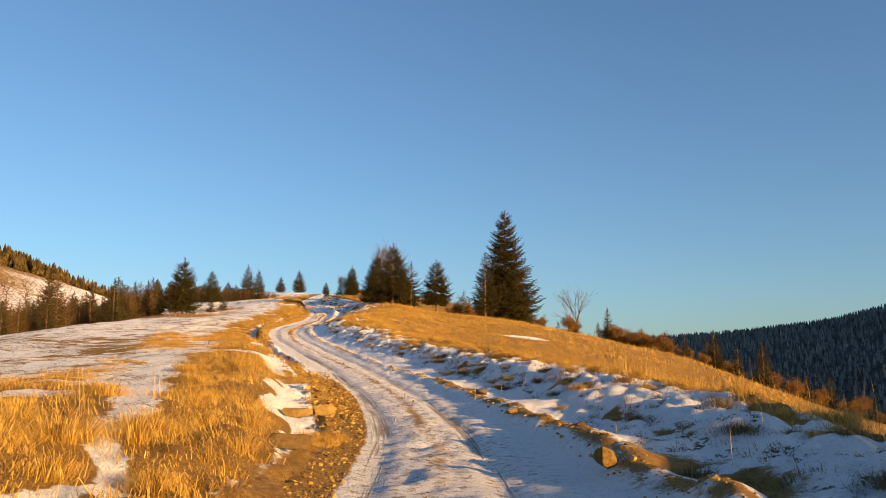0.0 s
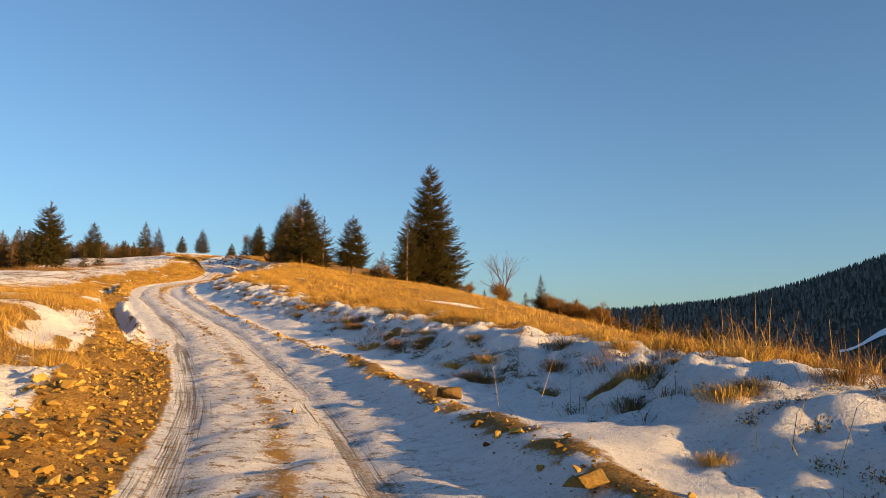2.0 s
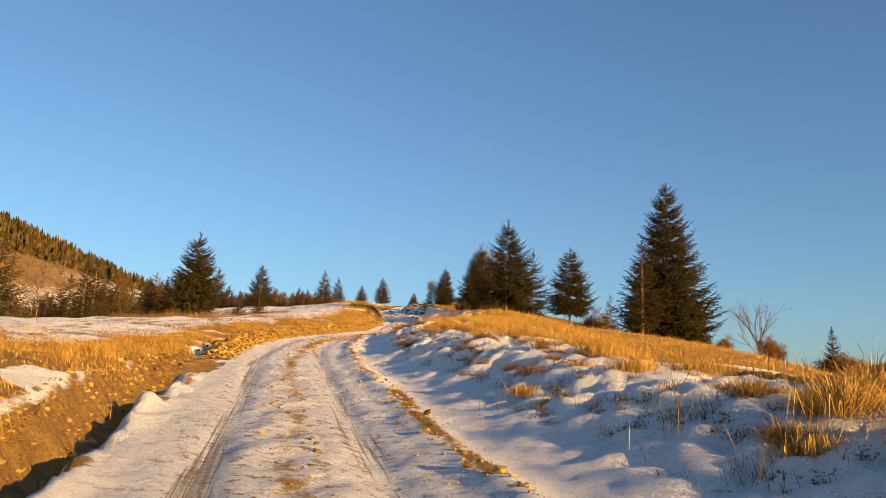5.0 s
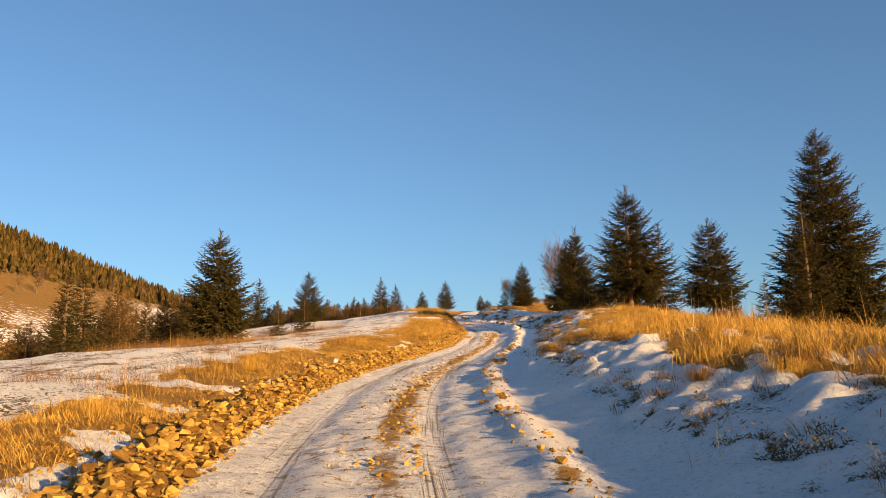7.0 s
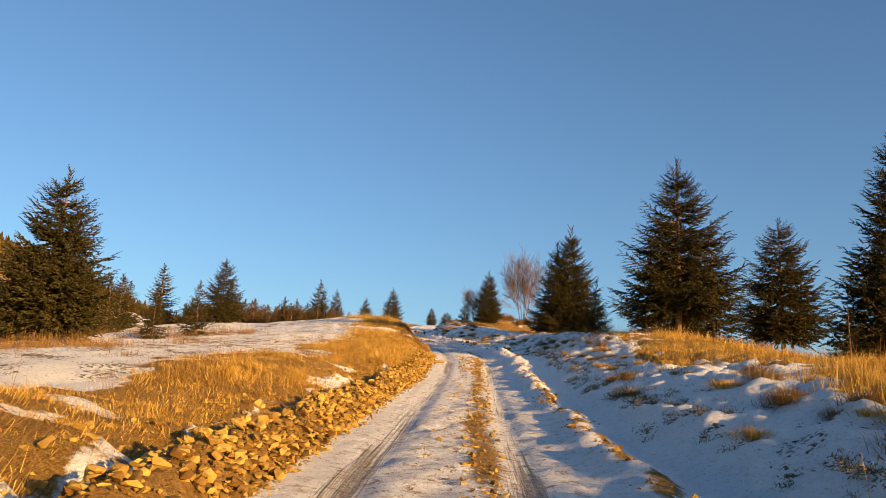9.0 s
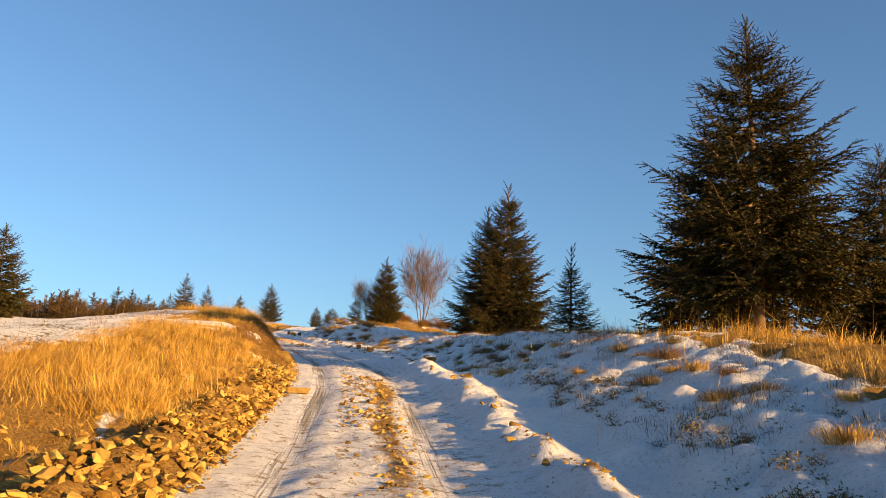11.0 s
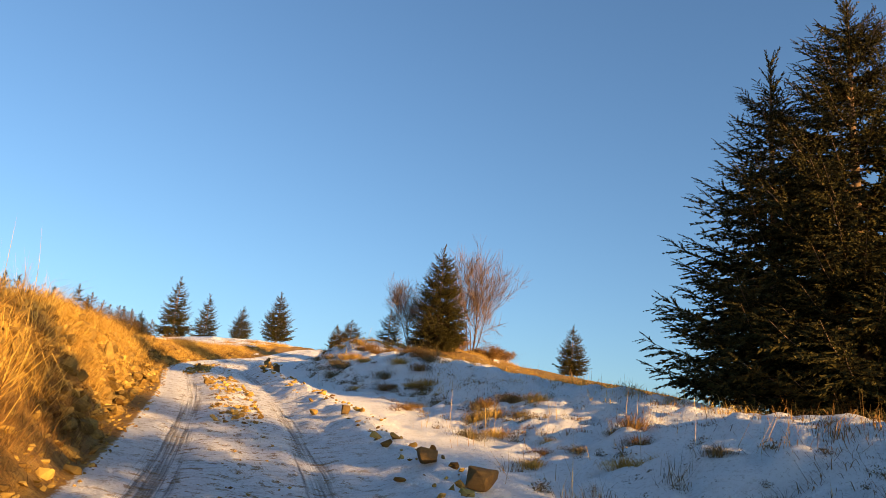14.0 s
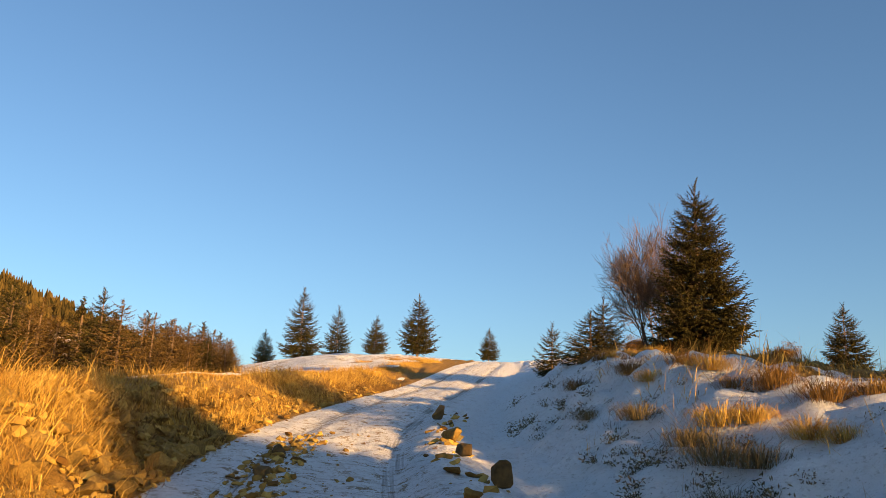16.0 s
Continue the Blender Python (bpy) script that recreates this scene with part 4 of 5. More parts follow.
# a snowy clearing on the mountain side
B, F = np.meshgrid(np.radians(np.linspace(30.5, 40, 22)), np.linspace(0, 1, 5))
F = 640 + (12 + 7 * np.sin(B * 55)) * F + 7 * np.sin(B * 33) + 5 * np.sin(B * 90)
cx, cy = np.sin(B) * F, np.cos(B) * F
cz = land(cx, cy, False) + 1.2
k, m = np.meshgrid(np.arange(4), np.arange(21), indexing="ij")
quads = np.stack([k * 22 + m, k * 22 + m + 1, (k + 1) * 22 + m + 1, (k + 1) * 22 + m], -1).reshape(-1, 4)
tagged(new("clearing", mesh_np("clearing", np.stack([cx, cy, cz], -1).reshape(-1, 3), quads, SNOW, True)), "snow-covered clearing in the mountain forest", "clearing", kind="structure")
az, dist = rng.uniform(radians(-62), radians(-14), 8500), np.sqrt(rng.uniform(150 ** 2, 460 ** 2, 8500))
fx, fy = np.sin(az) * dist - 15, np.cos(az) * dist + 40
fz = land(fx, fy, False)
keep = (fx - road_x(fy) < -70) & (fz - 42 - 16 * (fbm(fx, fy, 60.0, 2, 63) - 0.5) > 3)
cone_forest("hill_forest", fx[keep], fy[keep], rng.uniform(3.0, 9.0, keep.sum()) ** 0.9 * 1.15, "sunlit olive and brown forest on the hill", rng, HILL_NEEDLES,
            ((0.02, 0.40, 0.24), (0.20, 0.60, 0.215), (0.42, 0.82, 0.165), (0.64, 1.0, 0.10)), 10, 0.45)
edge_of_wood = np.flatnonzero((np.abs(fz - 41) < 5) & (fx - road_x(fy) < -70))[:34]
for k in edge_of_wood:
    another(grey_tree, fx[k], fy[k], fx[k], rng.uniform(0.55, 0.95), 1.25, "frosted leafless tree at the edge of the hill forest")


# ---- dry grass ----
def blade_mesh(name, base, height, width, az, bend, material, rng, flat=1.0, bent=2):
    """Grass blades in one mesh: plain slivers, and bent ones of five corners. bend: how far the tip leans over, in radians."""
    n = len(base)
    out = np.stack([np.cos(az), np.sin(az), np.zeros(n)], -1)
    turn = az + np.pi / 2 + rng.uniform(-0.9, 0.9, n)
    side = np.stack([np.cos(turn), np.sin(turn), np.zeros(n)], -1) * width[:, None]
    rise = np.array([[0, 0, flat]])
    a, c = (bend * 0.45)[:, None], (bend * 1.15)[:, None]
    mid = base + (rise * np.cos(a) + out * np.sin(a)) * (height * 0.5)[:, None]
    tip = mid + (rise * np.cos(c) + out * np.sin(c)) * (height * 0.5)[:, None]
    low = base - rise * 0.04
    p, q = np.arange(n) % 5 < 5 - bent, np.arange(n) % 5 >= 5 - bent
    V1 = np.stack([(low - side * 0.5)[p], (low + side * 0.5)[p], tip[p]], 1).reshape(-1, 3)
    V2 = np.stack([(low - side * 0.5)[q], (low + side * 0.5)[q], (mid + side * 0.40)[q], (mid - side * 0.40)[q], tip[q]], 1).reshape(-1, 3)
    k1 = (np.arange(p.sum()) * 3)[:, None]
    k2 = (np.arange(q.sum()) * 5)[:, None] + len(V1)
    return mesh_np(name, np.concatenate([V1, V2]), [np.concatenate([k1 + np.array([[0, 1, 2]]), k2 + np.array([[3, 2, 4]])]), k2 + np.array([[0, 1, 2, 3]])], material)


def sow(name, d0, d1, y0, y1, tufts, per, height, width, label, cover=0.5, seed=0, material=STRAW, radius=0.11, chance=None, lean=1.05, flat=1.0):
    rng = np.random.RandomState(seed)
    ty = rng.uniform(y0, y1, tufts)
    tx = road_x(ty) + rng.uniform(d0, d1, tufts)
    if chance is None:
        ok = grass_cover(tx, ty) > rng.uniform(cover - 0.2, cover + 0.2, tufts)
    else:
        ok = rng.rand(tufts) < chance(tx, ty)
    tx, ty = tx[ok], ty[ok]
    tall = height * (0.15 + 1.7 * fbm(tx, ty, 1.3, 2, 70)) * rng.uniform(0.45, 1.45, len(tx))
    i = np.repeat(np.arange(len(tx)), per)
    n = len(i)
    x, y = tx[i] + rng.randn(n) * radius, ty[i] + rng.randn(n) * radius
    z = land(x, y)
    comb = 6.28 * value_noise(tx, ty, 3.0, 73)[i]
    az = np.where(rng.rand(n) < 0.4, np.arctan2(y - ty[i], x - tx[i]), comb) + rng.randn(n) * 0.5
    me = blade_mesh(name, np.stack([x, y, z], -1), tall[i] * rng.uniform(0.4, 1.2, n), width * rng.uniform(0.7, 1.3, n), az, np.clip(lean + rng.randn(n) * 0.5, 0.05, 2.1), material, rng, flat)
    tagged(new(name, me), label, "dry grass", kind="stuff")


def gap(x, y):
    """Likely between the lumps of snow on the bank."""
    return step(0.40, 0.65, pillows(x, y, 0.42, 1)) * (0.25 + 0.75 * step(0.35, 0.6, fbm(x, y, 1.3, 2, 87)))


sow("dry_grass", 4.2, 9.0, 3, 120, 7500, 28, 0.33, 0.0062, "tall golden dry grass along the bank crest", seed=1, radius=0.11, lean=1.4, chance=lambda x, y: grass_cover(x, y) * (0.25 + 0.75 * step(0.42, 0.58, fbm(x, y, 1.7, 2, 106))))
sow("dry_grass", 4.7, 7.4, 52, 84, 850, 36, 0.38, 0.007, "thick tall golden grass on the crest of the bank", seed=41, radius=0.13, lean=1.3, chance=lambda x, y: step(0.48, 0.62, fbm(x, y, 1.8, 2, 96)))
sow("dry_grass", 9.0, 26.0, 12, 130, 11500, 11, 0.33, 0.016, "golden dry grass on the slope above the valley", seed=2, radius=0.17, lean=1.25)
sow("dry_grass", 26.0, 55.0, 40, 150, 4000, 8, 0.36, 0.045, "golden dry grass falling towards the valley", seed=3, radius=0.3)
sow("dry_grass", -9.0, -2.0, 1, 60, 9000, 26, 0.27, 0.0070, "long golden dry grass beside the track", seed=4, radius=0.12, lean=1.75, flat=0.85)
sow("dry_grass", -7.0, -1.9, 55, 100, 7500, 25, 0.25, 0.0062, "short matted golden grass above the stones", seed=5, radius=0.13, lean=1.75, flat=0.75)
sow("dry_grass", -7.0, -1.7, 100, 172, 6500, 23, 0.32, 0.0074, "thick golden dry grass hanging over the cut bank", seed=15, radius=0.12, lean=1.5)
sow("brown_weeds", -18.0, -10.0, 80, 104, 900, 26, 0.42, 0.009, "rusty brown weeds by the young trees", seed=25, radius=0.2, lean=0.8, material=RUST, chance=lambda x, y: step(0.5, 0.6, fbm(x, y, 3.0, 2, 82)))
sow("brown_weeds", -6.5, -2.0, 30, 125, 3200, 22, 0.20, 0.007, "rusty brown weeds on the cut bank", seed=26, radius=0.12, lean=1.1, material=RUST, chance=lambda x, y: step(0.52, 0.6, fbm(x, y, 2.5, 2, 83)))
sow("brown_weeds", 5.0, 12.0, 30, 150, 1500, 20, 0.34, 0.009, "rusty brown weeds on the ridge", seed=27, radius=0.18, lean=0.9, material=RUST, chance=lambda x, y: step(0.54, 0.62, fbm(x, y, 3.0, 2, 84)))
sow("dry_grass", -32.0, -7.0, 4, 140, 8500, 9, 0.17, 0.016, "short dry grass between patches of snow", seed=6, radius=0.20, lean=1.4, flat=0.6, chance=lambda x, y: grass_cover(x, y) ** 1.5)
sow("dry_grass", 2.8, 14.0, 118, 170, 3600, 24, 0.26, 0.008, "golden grass tufts on the snowy knoll", seed=7, radius=0.13, lean=1.6, chance=lambda x, y: grass_cover(x, y) * step(0.46, 0.60, fbm(x, y, 1.6, 2, 90)))
sow("grass_stalks", 4.4, 8.0, 3, 112, 1300, 3, 0.55, 0.007, "tall thin dry stalks on the bank crest", seed=8, radius=0.25, lean=0.35, chance=lambda x, y: 0.7 * grass_cover(x, y))
sow("grass_stalks", 5.4, 8.5, 8, 34, 700, 5, 0.62, 0.0055, "tall stalks of dry grass with nodding tips", seed=38, radius=0.14, lean=0.9, chance=lambda x, y: step(0.40, 0.62, fbm(x, y, 1.8, 2, 95)))
sow("grass_stalks", -8.0, -2.2, 3, 140, 1000, 3, 0.55, 0.006, "thin upright dry stalks", seed=18, radius=0.2, lean=0.3, chance=lambda x, y: 0.7 * grass_cover(x, y))
sow("grass_stalks", 2.7, 6.0, 3, 135, 800, 3, 0.50, 0.006, "pale thin stalks standing in the snow", seed=28, radius=0.12, lean=0.8, chance=lambda x, y: step(0.4, 0.6, fbm(x, y, 2.0, 2, 85)))
sow("dry_grass", -3.4, -2.2, 112, 132, 1500, 36, 0.48, 0.007, "long grass drooping over the edge of the cut bank", seed=32, radius=0.12, lean=1.75, chance=lambda x, y: 0.35 + 0.6 * step(0.45, 0.6, fbm(x, y, 1.5, 2, 88)))
sow("dry_grass", -5.4, -2.1, 91, 102, 1800, 34, 0.54, 0.0065, "deep golden grass bent over the stony bank", seed=51, radius=0.13, lean=1.8, flat=0.9, chance=lambda x, y: 0.25 + 0.75 * step(0.38, 0.52, fbm(x, y, 1.6, 2, 101)))
sow("dry_grass", -3.2, -1.75, 126, 150, 1500, 32, 0.34, 0.008, "golden grass hanging down the low cut bank", seed=52, radius=0.12, lean=1.6, chance=lambda x, y: 0.15 + 0.85 * step(0.40, 0.55, fbm(x, y, 1.8, 2, 102)))
sow("dry_grass", 3.6, 12.0, 124, 148, 800, 26, 0.24, 0.008, "bent golden brown tufts on the snowy ridge", seed=53, radius=0.13, lean=1.7, chance=lambda x, y: step(0.50, 0.60, fbm(x * 1.3, y * 0.4, 1.9, 2, 103)))
sow("brown_weeds", -2.9, -1.55, 120, 152, 1500, 30, 0.26, 0.007, "dark brown weeds hanging down the stony bank", seed=56, radius=0.11, lean=1.8, material=RUST, chance=lambda x, y: step(0.46, 0.58, fbm(x, y, 1.6, 2, 109)))


def ridge_line(x, y):
    """How far right of the ridge's top a place lies."""
    return x - road_x(y) - np.interp(y, (112, 126, 134, 151), (7.4, 6.8, 8.0, 9.5))



sow("dry_grass", 4.0, 12.0, 112, 156, 2600, 26, 0.25, 0.008, "golden brown grass along the top of the ridge", seed=54, radius=0.14, lean=1.7, chance=lambda x, y: np.exp(-(ridge_line(x, y) / 0.7) ** 2) * (0.1 + 0.9 * step(0.5, 0.62, fbm(x, y, 2.0, 2, 104))))
sow("brown_weeds", 3.0, 11.0, 112, 156, 4200, 26, 0.20, 0.007, "dull brown grass in bands below the ridge", seed=55, radius=0.15, lean=1.8, material=RUST, chance=lambda x, y: np.exp(-((ridge_line(x, y) + 1.0) / 0.7) ** 2) * step(0.40, 0.55, fbm(x * 1.2, y * 0.5, 1.8, 2, 105)))
sow("brown_weeds", -2.9, -1.9, 103, 134, 700, 40, 0.22, 0.006, "brown withered weeds on the cut bank", seed=33, radius=0.11, lean=1.6, material=RUST, chance=lambda x, y: step(0.45, 0.6, fbm(x, y, 1.2, 2, 89)))
sow("brown_weeds", -3.1, -1.75, 102, 117, 1200, 38, 0.24, 0.007, "brown withered weeds hanging down the earth bank", seed=43, radius=0.10, lean=1.8, material=RUST, chance=lambda x, y: 0.25 + 0.75 * step(0.4, 0.55, fbm(x, y, 1.1, 2, 98)))
sow("brown_weeds", 3.1, 5.6, 3, 64, 300, 70, 0.22, 0.006, "brown tufts sunk in the snow of the bank", seed=44, radius=0.09, lean=1.8, material=RUST, chance=lambda x, y: 0.3 + 0.7 * step(0.4, 0.6, fbm(x, y, 1.5, 2, 99)))
sow("brown_weeds", 5.0, 12.0, 108, 140, 2600, 26, 0.20, 0.008, "dull brown weeds in the snow below the ridge", seed=29, radius=0.15, lean=1.7, material=RUST, chance=lambda x, y: step(0.5, 0.6, fbm(x * 1.3, y * 0.4, 2.0, 2, 86)))


def sow_leafy(name, d0, d1, y0, y1, tufts, leaves, size, label, chance, seed, material=STUBBLE):
    """Low bushy weeds: each a small dome of narrow leaves at all angles."""
    rng = np.random.RandomState(seed)
    ty = rng.uniform(y0, y1, tufts)
    tx = road_x(ty) + rng.uniform(d0, d1, tufts)
    ok = rng.rand(tufts) < chance(tx, ty)
    tx, ty = tx[ok], ty[ok]
    tz = land(tx, ty)
    big = size * rng.uniform(0.45, 1.35, len(tx))
    i = np.repeat(np.arange(len(tx)), 3 * leaves)
    n = len(i)
    out = rng.randn(n, 3)
    out /= np.linalg.norm(out, axis=1)[:, None]
    out[:, 2] = np.abs(out[:, 2]) * 0.85
    p = np.stack([tx, ty, tz], -1)[i] + out * (big[i] * rng.uniform(0.15, 1.0, n))[:, None]
    a = out * 0.6 + rng.randn(n, 3) * 0.6
    a *= (0.125 * big[i] / np.linalg.norm(a, axis=1))[:, None]
    b = np.cross(a, rng.randn(n, 3))
    b *= (0.038 * big[i] / (np.linalg.norm(b, axis=1) + 1e-9))[:, None]
    v = np.stack([p - a, p + b, p + a, p - b], 1).reshape(-1, 3)
    tagged(new(name, mesh_np(name, v, np.arange(n * 4).reshape(-1, 4), material)), label, "weeds", kind="stuff")


sow_leafy("frosted_weeds", 2.8, 7.0, 2, 140, 5200, 24, 0.12, "dark low weeds in hollows between lumps of snow", gap, 9)
sow_leafy("frosted_weeds", 2.2, 5.0, 20, 140, 5200, 28, 0.15, "dark olive weeds along the foot of the bank",
          lambda x, y: step(0.40, 0.58, fbm(x, y, 1.1, 2, 87)) * np.exp(-((x - road_x(y) - np.interp(y, LINE, TOE_R) - 0.45) / 0.30) ** 2), 30)
sow_leafy("brown_weeds", 2.9, 5.8, 3, 140, 2200, 26, 0.14, "withered brown weeds among the snow", lambda x, y: 0.6 * gap(x, y), 45, RUST)
sow("brown_weeds", 2.8, 6.6, 2, 140, 1700, 30, 0.15, 0.008, "small brown weeds in hollows of the snowy bank", seed=35, material=RUST, radius=0.06, lean=1.5, flat=0.9, chance=gap)
sow("frosted_weeds", 3.0, 7.0, 84, 116, 1500, 22, 0.13, 0.006, "grey-brown withered weeds covering the snowy bank", seed=42, material=STUBBLE, radius=0.09, lean=1.0, chance=lambda x, y: 0.1 + 0.9 * step(0.46, 0.60, fbm(x, y, 1.2, 2, 97)))
sow_leafy("frosted_weeds", -22.0, -4.0, 20, 130, 5000, 6, 0.12, "small brown clumps on the snowy field", lambda x, y: step(0.5, 0.66, fbm(x, y, 0.8, 2, 59)), 31)


def tussock(seed, count, height, material):
    rng = np.random.RandomState(seed)
    a, r = rng.uniform(0, 6.28, count), np.abs(rng.randn(count)) * 0.11
    base = np.stack([np.cos(a) * r, np.sin(a) * r, np.zeros(count)], -1)
    return blade_mesh("grass_tussock", base, height * rng.uniform(0.5, 1.2, count), 0.0042 * rng.uniform(0.7, 1.3, count), a + rng.randn(count) * 0.5, rng.uniform(0.9, 2.7, count), material, rng, 1.0, 5)


GOLD = [tussock(120 + k, 520, 0.34 + 0.05 * k, STRAW) for k in range(3)]
TUSSOCKS = [tussock(80 + k, 420, 0.20 + 0.03 * k, (STRAW, STUBBLE, RUST)[k % 3]) for k in range(6)]
rng = np.random.RandomState(81)
for k in range(270):
    y = rng.uniform(6, 140)
    d = 2.8 + 2.5 * rng.beta(1.6, 1.2)
    x = float(road_x(y)) + d
    z = float(land(np.array([x]), np.array([y]))[0])
    ob = new("grass_tussock", TUSSOCKS[rng.randint(6)])
    ob.matrix_basis = Matrix.Translation((x, y, z)) @ Matrix.Rotation(rng.uniform(0, 6), 4, "Z") @ Matrix.Scale(rng.uniform(0.6, 1.25), 4)
    tagged(ob, "drooping tussock of brown dry grass on the snowy bank", "grass tussock", "tussocks on the bank")

for k in range(298):
    y = rng.uniform(6, 24) if k < 60 else rng.uniform(24, 118) if k < 95 else rng.uniform(24, 80) if k < 180 else rng.uniform(4, 60)
    d = -4.4 + rng.randn() * 1.3 if k < 60 else -3.6 + rng.randn() * 0.7 if k < 95 else 5.85 + rng.randn() * 0.45
    x = float(road_x(y)) + d
    if k >= 262:
        y = rng.uniform(91, 100) if k < 280 else rng.uniform(121, 129)
        d = -rng.uniform(2.5, 4.2)
        x = float(road_x(y)) + d
    elif float(grass_cover(np.array([x]), np.array([y]))[0]) < 0.4 and d < 0:
        continue
    z = float(land(np.array([x]), np.array([y]))[0])
    ob = new("golden_grass_clump", GOLD[rng.randint(3)])
    ob.matrix_basis = Matrix.Translation((x, y, z)) @ Matrix.Rotation(rng.uniform(0, 6), 4, "Z") @ Matrix.Scale(rng.uniform(0.7, 1.3), 4)
    tagged(ob, "tall drooping clump of golden dry grass", "grass clump", "tussocks of golden grass")


for x, y, size, kind_of in ((-2.0, 39.6, 1.5, 0), (-1.7, 39.9, 1.3, 1), (-1.4, 40.5, 1.5, 2), (-1.1, 41.2, 1.4, 0), (-0.7, 41.8, 1.5, 1), (-1.9, 42.0, 1.1, 2), (-0.4, 40.6, 1.4, 0), (-7.9, 60.2, 1.2, 1), (-7.4, 61.0, 1.3, 2), (-10.1, 70.4, 0.8, 0), (-9.7, 71.2, 0.9, 1), (-9.3, 70.9, 1.0, 2), (-9.0, 71.8, 1.1, 0), (-8.8, 71.2, 1.2, 1), (-9.6, 72.4, 0.8, 2), (-8.6, 72.6, 1.1, 0), (-9.1, 73.4, 0.9, 1), (-8.2, 73.6, 1.1, 2), (-8.5, 70.4, 1.2, 0), (-10.3, 69.3, 0.8, 1), (-10.0, 69.9, 0.9, 2), (-9.8, 69.2, 1.0, 0), (-9.5, 69.8, 1.1, 1), (-10.4, 70.5, 0.7, 2), (-9.2, 68.9, 1.2, 2), (-1.6, 12.6, 0.8, 0), (-1.8, 13.0, 0.9, 1), (-1.55, 13.3, 0.8, 2), (-1.75, 12.2, 0.7, 0), (-1.95, 12.8, 0.8, 2)):
    ob = new("golden_grass_clump", GOLD[kind_of])
    ob.matrix_basis = Matrix.Translation((x, y, float(land(np.array([x]), np.array([y]))[0]))) @ Matrix.Rotation(x * 3, 4, "Z") @ Matrix.Scale(size, 4)
    tagged(ob, "large shaggy clump of golden brown grass over snow", "grass clump", "tussocks of golden grass")

# tufts that stand out on the knoll: golden ones above, dark ones at its foot
for x, y, size, mesh in ((-21.1, 133.2, 0.9, TUSSOCKS[3]), (-20.5, 132.6, 0.9, GOLD[0]), (-20.4, 131.9, 0.8, TUSSOCKS[2]), (-20.1, 131.5, 1.0, TUSSOCKS[5]), (-19.8, 130.9, 1.1, TUSSOCKS[5]), (-19.4, 130.9, 1.1, TUSSOCKS[2]),
                         (-20.4, 130.9, 0.8, GOLD[1]), (-20.1, 130.3, 0.75, GOLD[2]), (-19.9, 130.1, 0.7, GOLD[0]), (-20.9, 130.9, 1.2, TUSSOCKS[1]), (-20.75, 130.5, 1.3, TUSSOCKS[4]), (-20.5, 130.2, 1.2, TUSSOCKS[1]),
                         (-21.3, 132.0, 1.0, TUSSOCKS[4]), (-21.8, 133.2, 0.9, TUSSOCKS[1]), (-18.8, 129.2, 1.1, TUSSOCKS[2]), (-18.5, 128.7, 1.2, TUSSOCKS[5]), (-18.2, 128.1, 1.2, TUSSOCKS[5]), (-20.8, 129.7, 1.0, TUSSOCKS[4])):
    ob = new("grass_tussock", mesh)
    ob.matrix_basis = Matrix.Translation((x, y, float(land(np.array([x]), np.array([y]))[0]))) @ Matrix.Rotation(y * 5, 4, "Z") @ Matrix.Scale(size, 4)
    tagged(ob, "bent tuft of dry grass on the snowy knoll", "grass tussock", "tussocks on the knoll")

# ---- stones ----
def stone_shape(seed):
    """An angular broken stone about 1 across."""
    rng = np.random.RandomState(seed)
    bm = bmesh.new()
    for p in rng.uniform(-1, 1, (13, 3)) * np.array([0.5, 0.45, 0.36]):
        bm.verts.new(tuple(p / max(1.0, np.linalg.norm(p / np.array([0.52, 0.44, 0.36])))))
    hull = bmesh.ops.convex_hull(bm, input=bm.verts[:])
    bmesh.ops.delete(bm, geom=[g for g in hull["geom_interior"] if isinstance(g, bmesh.types.BMVert)], context="VERTS")
    me = bpy.data.meshes.new("stone")
    bm.to_mesh(me)
    bm.free()
    me.materials.append(STONE)
    return me


STONES = [stone_shape(100 + k) for k in range(14)]
STONE_ARRAYS = []
for me in STONES:
    v = np.array([tuple(p.co) for p in me.vertices])
    STONE_ARRAYS.append((v, np.array([tuple(p.vertices) for p in me.polygons])))

# small broken pieces: six corners each
PEBBLES = []
for k in range(12):
    jitter = np.random.RandomState(140 + k).uniform(0.65, 1.25, (6, 3))
    v = np.array([(0.5, 0, 0), (-0.5, 0, 0), (0, 0.42, 0), (0, -0.42, 0), (0.05, 0, 0.34), (0, 0.05, -0.34)]) * jitter + (jitter - 0.95) * 0.25
    PEBBLES.append((v, np.array([(0, 2, 4), (2, 1, 4), (1, 3, 4), (3, 0, 4), (2, 0, 5), (1, 2, 5), (3, 1, 5), (0, 3, 5)])))


def scatter(rng, n, d0, d1, y0, y1, small, large, lift=0.0):
    y = rng.uniform(y0, y1, n)
    d = rng.uniform(d0, d1, n)
    x = road_x(y) + d
    size = small + (large - small) * rng.rand(n) ** 2.2
    if d0 > 1.2:
        x = road_x(y) + windrow_line(x, y) + rng.randn(n) * 0.14
    return np.column_stack([x, y, land(x, y) + lift + size * 0.12, size])


